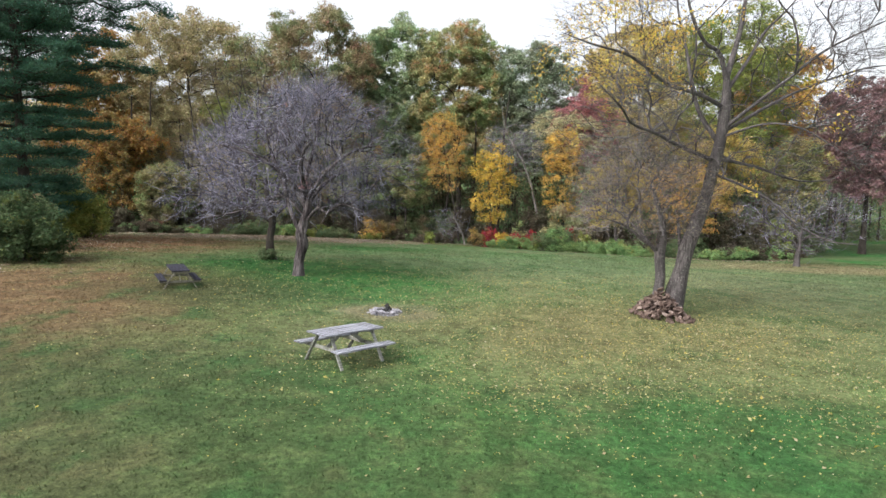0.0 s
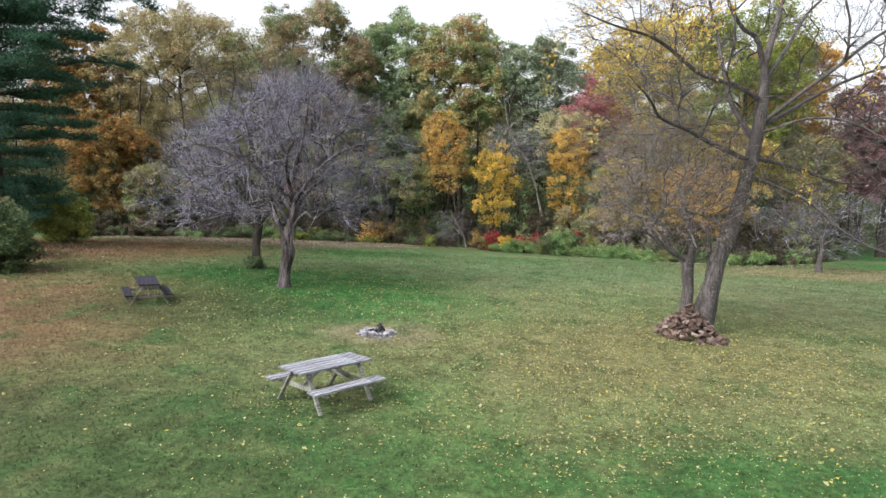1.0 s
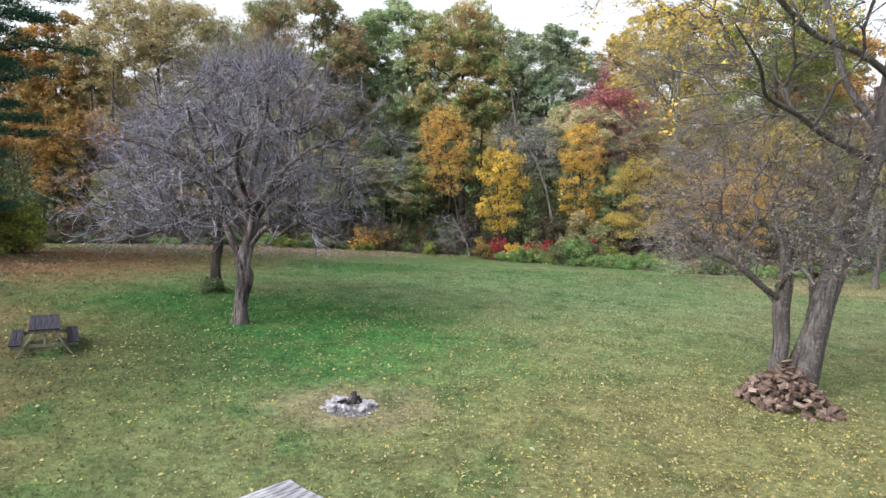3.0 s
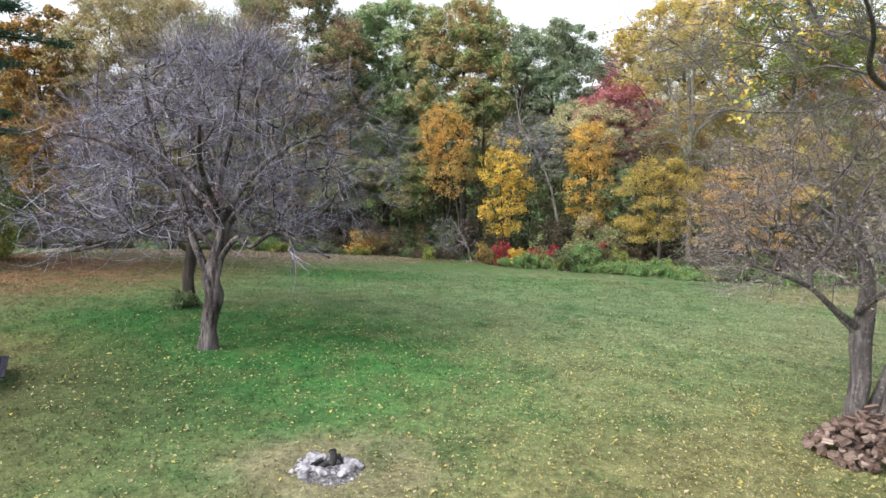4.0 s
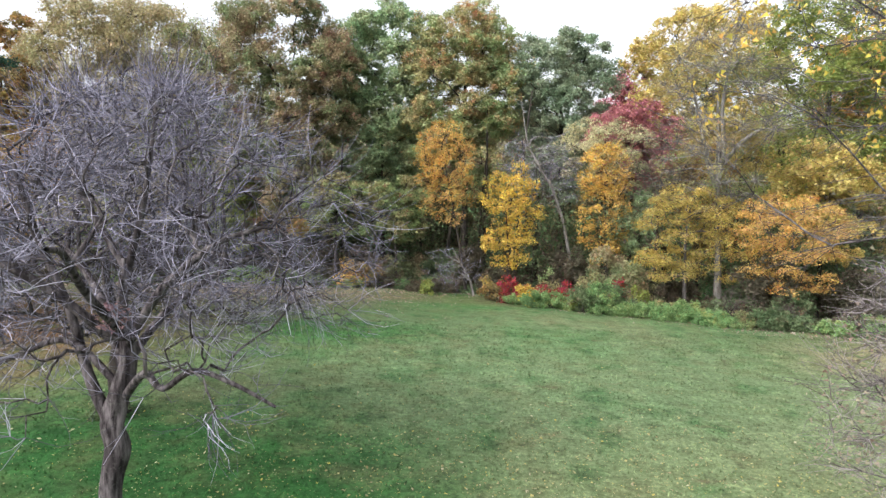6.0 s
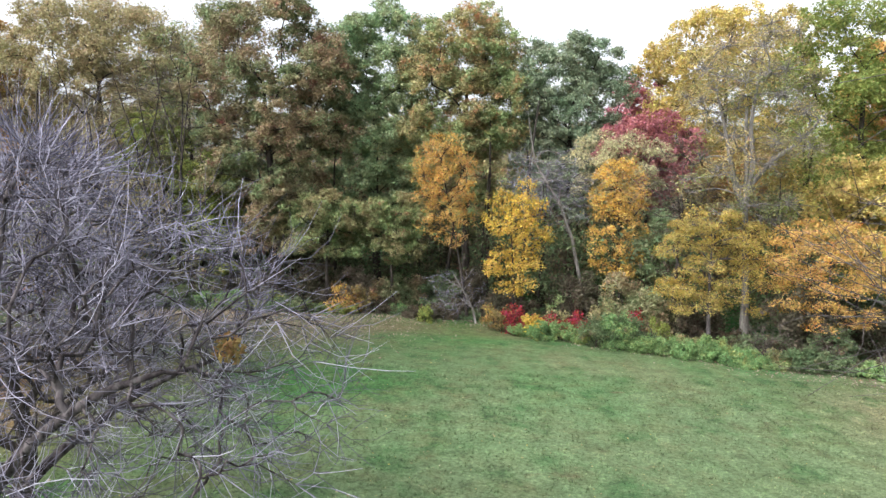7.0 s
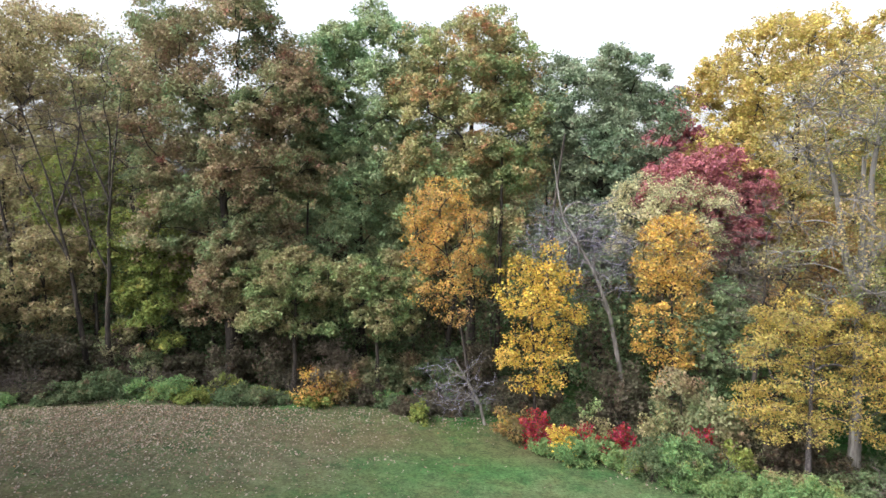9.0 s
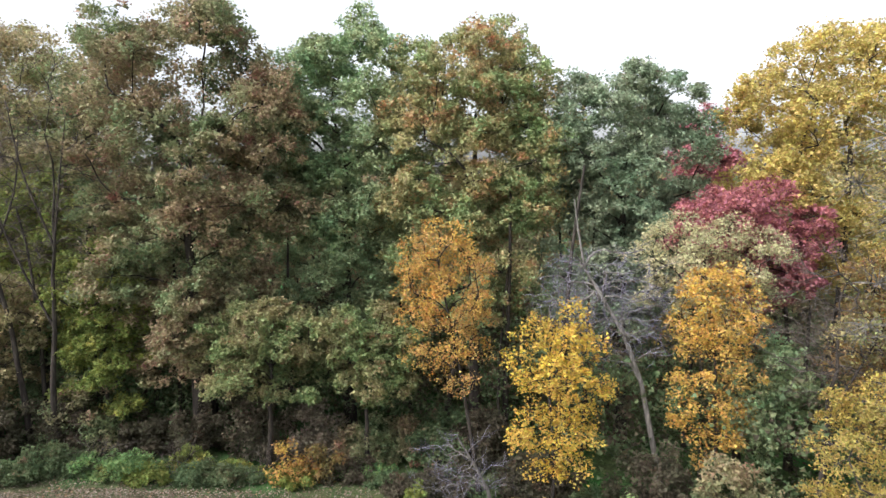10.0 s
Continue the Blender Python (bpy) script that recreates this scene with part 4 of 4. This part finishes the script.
v, f = leaves(rng, c[rng.random(len(c)) < 0.6], 0.38, 2400, 0.05, 1.0, 0.5)
tagged(mesh_object("sparse_foliage", v - foot, f, TAN, crab), kind="stuff")
# small bare tree at the right-hand border
sx_, sy_ = 25.4, 45.0
stem = stem_line(rng, sx_, sy_, float(ground_z(sx_, sy_)) + 2.6, (0.1, 0), 0.2, 7)
c = envelope(rng, (sx_ + 0.2, sy_, 1.0), (4.4, 4.0, 2.6), 200, 0.25, 0.25, 5, floor=-1.2)
bare_tree(34, sx_, sy_, stem, stem_girth(0.2, 7), c, "low spreading leafless tree with grey twigs", "bare_tree", 0.012, 7, 0.7, BARK_GREY, TWIG_GREY)

# ---- white pine ----
def pine(seed, x, y, top, reach, low, label, per=32):
    rng = np.random.default_rng(seed)
    g = float(ground_z(x, y))
    base = np.array([x, y, g])
    ob = thing("white_pine", Matrix.Translation(base), label, "tree", "white pines")
    stem = stem_line(rng, x, y, top, (0.3, 0), 0.4, 14)
    v, f = tubes([(stem, stem_girth(0.36, 14, 0.12))], 10)
    mesh_object("trunk", v - base, f, BARK_DARK, ob)
    limbs, tufts = [], []
    z = low
    while z < top - 0.5:
        s = (z - low) / (top - low)
        L = reach * float(np.interp(s, (0, 0.14, 0.3, 0.55, 0.75, 1), (0.48, 0.52, 0.75, 1.0, 0.75, 0.1))) * rng.uniform(0.8, 1.08)
        a0 = rng.uniform(0, 6.28)
        for j in range(5):
            a = a0 + j * 1.257 + rng.normal(0, 0.2)
            l = L * rng.uniform(0.7, 1.1)
            d = np.array([math.cos(a), math.sin(a), 0])
            o = stem[int(s * 0 + (z - g) / (top - g) * 13)] * np.array([1, 1, 0]) + np.array([0, 0, z])
            q = np.linspace(0, 1, 7)[:, None]
            p = o + d * l * q + np.array([0, 0, 1]) * (0.16 * l * q - 0.22 * l * q ** 2 + 0.1 * l * q ** 4) + rng.normal(0, 0.04 * l, (7, 3)) * q
            limbs.append((p, np.linspace(0.06, 0.012, 7) * (0.5 + 0.12 * l)))
            for _ in range(int(6 + l * 6.0)):
                w = rng.uniform(0.3, 1.0)
                i = min(5, int(w * 6))
                c = p[i] + (p[i + 1] - p[i]) * (w * 6 - i)
                sd = np.cross(d, (0, 0, 1)) * rng.normal(0, 0.22 * l * (1.15 - w))
                t = c + sd + np.array([0, 0, rng.uniform(0.0, 0.25)])
                limbs.append((np.stack([c, (c + t) / 2 + 0.05, t]), np.array([0.012, 0.009, 0.005])))
                tufts.append(np.r_[t, d + sd * 0.6])
        z += rng.uniform(0.6, 1.0)
    v, f = tubes(limbs, 4)
    tagged(mesh_object("fine_branching", v - base, f, BARK_DARK, ob), kind="stuff")
    tufts = np.array(tufts)
    idx = np.repeat(np.arange(len(tufts)), per)
    n = len(idx)
    out = unit(tufts[idx, 3:])
    p = tufts[idx, :3] + out * rng.uniform(-0.4, 0.35, (n, 1)) + rng.normal(0, 1, (n, 3)) * np.array([0.26, 0.26, 0.11])
    d = unit(out * 0.7 + rng.normal(0, 0.6, (n, 3)) + np.array([0, 0, 0.25])) * rng.uniform(0.14, 0.26, (n, 1))
    w = unit(np.cross(d, rng.normal(0, 1, (n, 3)))) * 0.027
    v = np.stack([p - w * 1.2, p + w * 1.2, p + d * 1.1], 1).reshape(-1, 3)
    tagged(mesh_object("needle_foliage", v - base, np.arange(3 * n).reshape(-1, 3), NEEDLES, ob), kind="stuff")
    return ob


pine(41, -27.4, 41.5, 26.0, 9.2, 1.6, "large white pine with long dark-green drooping boughs", 38)
pine(42, -33.0, 47.0, 24.0, 6.0, 2.0, "white pine standing behind another at the lawn's edge", 14)

# ---- the wood: tall trees ----
leafy_tree(101, -29.7, 75.0, 22.8, (9.6, 6.0, 3.0), "broad oak with olive-brown leaves", OLIVE, 66000, 0.150, 84, 0.46, fill=1.25)
leafy_tree(102, -13.4, 69.0, 21.8, (7.0, 4.6, 1.0), "tall oak with bronze and green leaves", BROWN, 80000, 0.140, 76, 0.38, fill=1.2)
leafy_tree(103, -5.7, 72.0, 21.2, (5.4, 4.0, 2.5), "tall oak still in green leaf", GREEN, 54000, 0.140, 56, 0.34, fill=1.15)
leafy_tree(104, 1.7, 71.0, 20.6, (6.2, 4.4, 3.5), "tall oak turning green to orange", MIXED, 64000, 0.140, 62, 0.36, fill=1.15)
leafy_tree(105, 10.1, 71.0, 18.8, (5.4, 4.2, 2.5), "round-crowned dark green oak", DEEP, 52000, 0.140, 54, 0.34, fill=1.15)
leafy_tree(106, 18.2, 82.0, 17.8, (3.2, 3.0, 3.0), "slender tree with deep red leaves", CRIMSON, 10080, 0.198, 20, 0.2)
leafy_tree(107, 15.0, 67.0, 12.3, (4.4, 3.0, 4.6), "spreading maple with crimson leaves", CRIMSON, 22000, 0.135, 30, 0.2)
leafy_tree(108, 21.6, 70.0, 20.6, (7.4, 5.0, 4.0), "tall tree with bright yellow leaves", AMBER, 46000, 0.140, 70, 0.36, fill=0.85)
leafy_tree(109, 17.6, 56.2, 16.6, (4.4, 3.6, 3.0), "grey-limbed tree with thin olive-brown leaves", OLIVEGREEN, 10500, 0.085, 60, 0.24, BARK_PALE, tip_r=0.04, tuft=0.42, lean=(-0.5, 0), twigs=1,
           arms=[limb(np.array(q), 0.2, 0.04) for q in (
               ((17.2, 56.2, 5.4), (16.4, 56.0, 7.2), (15.8, 55.8, 9.4), (15.0, 55.6, 12.0)), ((17.2, 56.2, 5.8), (17.4, 56.0, 8.0), (17.1, 55.8, 10.4), (17.5, 55.8, 13.6)),
               ((17.2, 56.2, 6.6), (18.4, 55.8, 8.2), (19.6, 55.5, 9.2), (21.0, 55.3, 10.8)))])
leafy_tree(110, 29.0, 64.0, 21.0, (6.5, 5.0, 2.0), "tall yellow-green leaved tree", YGREEN, 34000, 0.150, 44, 0.36)
leafy_tree(111, 37.0, 72.0, 19.5, (5.5, 5.0, 4.0), "tall tree with orange-brown leaves", ORANGE, 19040, 0.198, 30, 0.34)
leafy_tree(112, 44.0, 66.0, 14.5, (6.0, 5.0, 0.5), "round tree with dull purple-red leaves", PLUM, 19040, 0.198, 30, 0.3)
leafy_tree(113, -41.0, 76.0, 20.5, (6.5, 5.0, 2.0), "tall tree with rust-orange leaves", RUST, 22400, 0.216, 34, 0.34)
leafy_tree(114, -33.5, 66.0, 10.5, (5.0, 4.0, 0.5), "smaller tree with orange-gold leaves", RUST, 14560, 0.180, 26, 0.2)
leafy_tree(115, -21.0, 73.0, 20.0, (4.4, 3.4, 5.0), "thin grey-limbed tree, leaves half fallen", TANGREEN, 8000, 0.125, 44, 0.24, tuft=0.45)
leafy_tree(116, -49.0, 66.0, 18.0, (6.0, 6.0, 1.0), "tall tree with orange leaves behind the pine", ORANGE, 13440, 0.225, 26, 0.3)
# ---- the wood's front row ----
leafy_tree(121, 1.6, 64.2, 10.4, (2.6, 2.2, 2.0), "slender tree with orange-gold leaves", ORANGE, 7000, 0.085, 40, 0.11, lean=(-1.6, 0), tip_r=0.022, fill=0.62, per=22, tuft=0.42)
leafy_tree(122, 4.6, 61.2, 7.0, (2.5, 1.9, -1.4), "small tree thick with yellow leaves", YELLOW, 5200, 0.100, 40, 0.09, tip_r=0.02, fill=0.6, per=20, tuft=0.45)
leafy_tree(123, 11.9, 62.2, 9.0, (2.3, 1.8, -0.6), "small tree with golden leaves", GOLD, 7000, 0.092, 44, 0.11, lean=(-0.4, 0), tip_r=0.02, fill=0.62, per=22, tuft=0.42)
leafy_tree(124, 12.2, 64.6, 10.7, (3.9, 2.2, 4.6), "pale olive-leaved small tree", CREAM, 9000, 0.095, 46, 0.13, tip_r=0.02, flat=0.5, fill=0.8, tuft=0.4)
leafy_tree(125, 14.4, 63.0, 5.4, (2.1, 1.8, -1.6), "small tree with green leaves", GREEN, 7600, 0.115, 26, 0.1, tip_r=0.02)
leafy_tree(126, 15.2, 55.4, 6.0, (3.7, 2.6, -1.2), "low-branched tree with amber-olive leaves", OLIVEGOLD, 14000, 0.075, 60, 0.14, BARK_GREY, tip_r=0.022, flat=0.34, fill=0.7, tuft=0.4)
leafy_tree(127, 20.5, 53.2, 5.5, (3.6, 2.6, -1.2), "low-branched tree with orange-gold leaves", ORANGE, 12500, 0.075, 56, 0.13, BARK_GREY, tip_r=0.022, flat=0.36, fill=0.7, tuft=0.4)
leafy_tree(128, -8.9, 66.3, 6.5, (4.2, 2.6, 0.6), "spreading lower tree with tan-green leaves", TANGREEN, 16000, 0.125, 34, 0.16, tip_r=0.022, flat=0.45)
leafy_tree(129, -4.0, 66.5, 6.2, (2.9, 2.2, 0.0), "lower tree with dull tan-green leaves", TANGREEN, 11500, 0.125, 26, 0.14, tip_r=0.022, flat=0.5)
leafy_tree(130, -18.2, 68.4, 9.4, (3.2, 2.4, -0.8), "understorey tree with yellow-green leaves", YGREEN, 15000, 0.125, 30, 0.14, tip_r=0.022, flat=0.45)
leafy_tree(131, -24.2, 68.0, 7.6, (3.6, 2.6, -0.8), "understorey tree with olive-brown leaves", OLIVE, 11000, 0.130, 30, 0.14, tip_r=0.022, flat=0.5)
leafy_tree(136, -23.6, 72.0, 13.0, (4.0, 3.0, 2.0), "yellow-olive tree among dark trunks", YGREEN, 14000, 0.140, 34, 0.18, tip_r=0.022)
leafy_tree(132, 24.5, 57.0, 9.0, (3.6, 3.0, 0.0), "understorey tree with amber leaves", AMBER, 12000, 0.145, 28, 0.16, tip_r=0.022, flat=0.45)
leafy_tree(133, 33.0, 60.0, 8.0, (3.6, 3.0, -1.0), "understorey tree with yellow-olive leaves", OLIVEGREEN, 9000, 0.150, 26, 0.16, tip_r=0.022)
leafy_tree(134, -28.0, 64.0, 5.5, (3.4, 2.4, -0.8), "understorey tree with dull olive-brown leaves", TANGREEN, 8500, 0.150, 24, 0.12, tip_r=0.022)
leafy_tree(135, 18.6, 62.0, 9.0, (2.8, 2.4, 0.0), "small tree with brown-orange leaves", RUST, 7500, 0.130, 26, 0.12, tip_r=0.022)
# dark leafless trees inside the edge
rng = np.random.default_rng(55)
for x, y, top, lean, forks in ((-20.1, 66.9, 16.5, 0.7, ((5.0, -1.5, 9.5, -2.2, 14.0), (7.5, 1.2, 11.0, 2.0, 15.0), (9.0, -0.4, 12.5, -0.8, 16.0))),
                               (-21.6, 67.2, 15.5, -0.9, ((6.0, -2.2, 9.0, -3.6, 13.0), (8.5, 0.4, 11.5, 1.0, 14.5))),
                               (14.2, 58.6, 9.0, 0.4, ((3.5, 1.2, 5.5, 2.0, 7.5),))):
    stem = stem_line(rng, x, y, top * 0.95, (lean, 0), 2.6, 14)
    arms = []
    for z0, x1, z1, x2, z2 in forks:
        a = stem[int(np.abs(stem[:, 2] - z0).argmin())]
        arms.append(limb(np.array([a, (x + x1, y - 0.3, z1), (x + x2, y - 0.5, z2)]), 0.065, 0.015))
    c = envelope(rng, (x + lean, y, top * 0.72), (3.2, 2.0, top * 0.36), 170, 0.2, 0.3, 5)
    bare_tree(int(56 + x), x, y, stem, stem_girth(0.17, 14, 0.1), c, "thin leafless tree standing in the wood's edge", "bare_tree", 0.011, 6, 0.7, BARK_DARK, TWIG_BROWN, "woodland trees", start=0.5,
              limbs=arms)

# ---- leaning grey snag ----
rng = np.random.default_rng(51)
stem = np.array([(9.98, 63.0, -3.0), (9.5, 63, -0.6), (9.1, 63, 1.2), (8.74, 63, 2.95), (7.9, 63, 5.2), (7.0, 63, 6.7), (6.1, 63, 8.2), (5.8, 63, 9.8), (5.6, 63, 11.2)])
c = envelope(rng, (7.2, 63.0, 6.6), (3.6, 1.8, 3.2), 260, 0.1, 0.3, 5, floor=2.0)
bare_tree(52, 9.98, 63.0, stem, np.linspace(0.16, 0.025, 9), c, "leaning dead tree with pale grey bare branches", "dead_tree", 0.013, 6, 0.6, BARK_PALE, TWIG_GREY)
stem = np.array([(2.2, 62.6, -3.2), (1.9, 62.6, -1.8), (1.3, 62.6, -0.6), (0.6, 62.6, 0.6)])
c = envelope(rng, (0.6, 62.3, -0.6), (2.2, 1.2, 1.6), 60, 0.1, 0.3, 5, floor=-2.6)
bare_tree(53, 2.2, 62.6, stem, np.linspace(0.1, 0.04, 4), c, "tangle of bare grey brush at the wood's edge", "brush", 0.012, 6, 0.6, BARK_PALE, TWIG_GREY, category="bush")

# ---- undergrowth along the edge ----
rr = random.Random(61)
for i in range(30):
    s = rr.random()
    big = 0.6 + 0.85 * math.exp(-((s - 0.4) / 0.3) ** 2)
    bush(200 + i, 4.6 + 13.4 * s, 58.8 - 7.6 * s + rr.uniform(-0.6, 1.4), rr.uniform(0.5, 1.5), 0.9, big * rr.uniform(0.5, 1.5), "mound of bright green vines at the wood's edge",
         rr.choice((IVY, IVY, IVY, IVY, YGREEN, SHADEGREEN, TANGREEN)), 2600, 0.066, 26, "vine_mound")
for i, (x, y, w, h, n, m, what) in enumerate((
        (4.4, 60.3, 0.6, 1.9, 420, SCARLET, "scarlet"), (5.0, 60.0, 0.5, 1.3, 300, SCARLET, "scarlet"), (6.5, 59.5, 0.8, 1.4, 420, SCARLET, "scarlet"), (7.6, 59.2, 0.7, 1.2, 380, SCARLET, "scarlet"),
        (8.3, 58.8, 0.6, 1.7, 420, SCARLET, "scarlet"), (11.3, 57.8, 0.6, 2.0, 380, SCARLET, "scarlet"), (11.9, 57.9, 0.7, 1.2, 350, RUST, "rust-red"), (3.4, 61.0, 0.9, 1.6, 700, RUST, "rust-red"),
        (5.6, 59.2, 0.7, 1.3, 700, YELLOW, "yellow"), (12.6, 57.0, 0.6, 1.6, 600, YGREEN, "yellow-green"), (-1.4, 62.8, 0.5, 1.2, 500, YGREEN, "yellow-green"),
        (-7.5, 64.8, 0.9, 2.6, 450, ORANGE, "orange"), (-6.4, 65.0, 1.1, 1.8, 800, RUST, "rust"), (7.2, 60.6, 0.9, 2.2, 700, TANGREEN, "dull green"), (9.8, 59.2, 0.9, 2.0, 700, TANGREEN, "dull green"))):
    bush(230 + i, x, y - (0.8 if x > 3.2 else 0.0), w, 0.8, h * (1.15 if x > 3.2 else 1.0), f"{what} autumn shrub at the wood's edge", m, n, 0.095, 16)
for i in range(64):
    x = -33 + 78 * (i + rr.uniform(-0.3, 0.3)) / 63
    y = float(np.interp(x, ex, ey)) + 1.0 + rr.uniform(-0.2, 1.2)
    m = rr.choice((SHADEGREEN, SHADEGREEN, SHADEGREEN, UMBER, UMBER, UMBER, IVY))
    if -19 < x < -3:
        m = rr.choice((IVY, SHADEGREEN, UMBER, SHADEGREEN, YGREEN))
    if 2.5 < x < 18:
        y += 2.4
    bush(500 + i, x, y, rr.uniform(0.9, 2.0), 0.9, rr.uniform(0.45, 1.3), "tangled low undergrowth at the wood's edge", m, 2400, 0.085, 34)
for i in range(28):
    x = -32 + 72 * (i + rr.uniform(-0.4, 0.4)) / 27
    y = float(np.interp(x, ex, ey)) + 3.2 + rr.uniform(-0.3, 1.8)
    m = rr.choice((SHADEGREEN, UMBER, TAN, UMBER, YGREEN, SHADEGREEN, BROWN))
    bush(400 + i, x, y, rr.uniform(1.4, 2.2), 1.2, rr.uniform(2.2, 4.2), "tall brownish brush inside the wood's edge", m, 3600, 0.105, 40)
for i in range(16):
    x = -30 + 62 * (i + rr.uniform(-0.4, 0.4)) / 15
    y = float(np.interp(x, ex, ey)) + 1.6 + rr.uniform(-0.6, 1.0)
    g = float(ground_z(x, y))
    rng = np.random.default_rng(600 + i)
    h = rr.uniform(1.2, 2.4)
    stem = np.array([(x, y, g - 0.1), (x + rr.uniform(-0.3, 0.3), y, g + h * 0.25), (x + rr.uniform(-0.5, 0.5), y, g + h * 0.5)])
    c = envelope(rng, (x, y, g + h * 0.55), (rr.uniform(1.0, 1.7), 0.9, h * 0.5), 34, 0.1, 0.3, 4, floor=g + 0.15)
    bare_tree(600 + i, x, y, stem, np.array([0.05, 0.04, 0.03]), c, "tangle of bare brown brush at the wood's edge", "brush", 0.011, 5, 0.55, BARK_DARK, TWIG_BROWN, "undergrowth", category="bush")
bush(350, -19.2, 28.0, 2.2, 1.8, 2.9, "green shrub with yellowing leaves beneath the pine", SHRUB, 11000, 0.085, 70)
bush(351, -23.0, 34.0, 2.6, 2.2, 2.6, "dark green shrub beneath the pine", SHADEGREEN, 9000, 0.10, 55)
bush(352, -27.0, 46.5, 2.4, 2.0, 3.6, "green shrub beneath the pine", YGREEN, 8000, 0.11, 50)
bush(353, -9.0, 32.3, 0.8, 0.6, 0.5, "ivy round the foot of the apple tree", SHADEGREEN, 900, 0.06, 20)

# ---- deep wood behind ----
def thicket(seed, count, clumps, material, name, label, ylo, yhi, zlo, zhi, size):
    rng = np.random.default_rng(seed)
    x = rng.uniform(-62, 62, clumps)
    y = np.maximum(np.interp(x, ex, ey), 63 if ylo > 10 else 0) + rng.uniform(ylo, yhi, clumps)
    c = np.stack([x, y, ground_z(x, y) + rng.uniform(zlo, zhi, clumps)], 1)
    c = c[(c[:, 2] < 7) | (np.abs(c[:, 0] + 27) > 7)]
    v, f = leaves(rng, c, rng.uniform(0.8, 1.9, len(c)), count, size)
    tagged(mesh_object(name, v, f, material), label, "wood", kind="stuff")


# the dimness of both understoreys lies partly in their dark leaf colours
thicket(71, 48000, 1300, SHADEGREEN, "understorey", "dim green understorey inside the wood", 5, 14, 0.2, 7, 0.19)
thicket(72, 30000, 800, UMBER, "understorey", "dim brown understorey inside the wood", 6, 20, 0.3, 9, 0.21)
thicket(73, 84000, 2300, BROWN, "far_canopy", "canopy of the wood farther back", 12, 30, 1, 15.5, 0.28)
thicket(74, 40000, 900, OLIVE, "far_canopy", "canopy of the wood at its far side", 24, 44, 3, 17.0, 0.4)
rng = np.random.default_rng(75)
poles = []
for i in range(150):
    x = rng.uniform(-60, 60)
    y = max(float(np.interp(x, ex, ey)), 61) + rng.uniform(6, 26)
    p = stem_line(rng, x, y, float(ground_z(x, y)) + rng.uniform(9, 17), (rng.normal(0, 0.8), 0), 0.8, 8)
    poles.append((p, stem_girth(rng.uniform(0.07, 0.2), 8)))
v, f = tubes(poles, 6)
tagged(mesh_object("far_trunks", v, f, BARK_DARK), "dark trunks standing deep in the wood", "wood", kind="stuff")
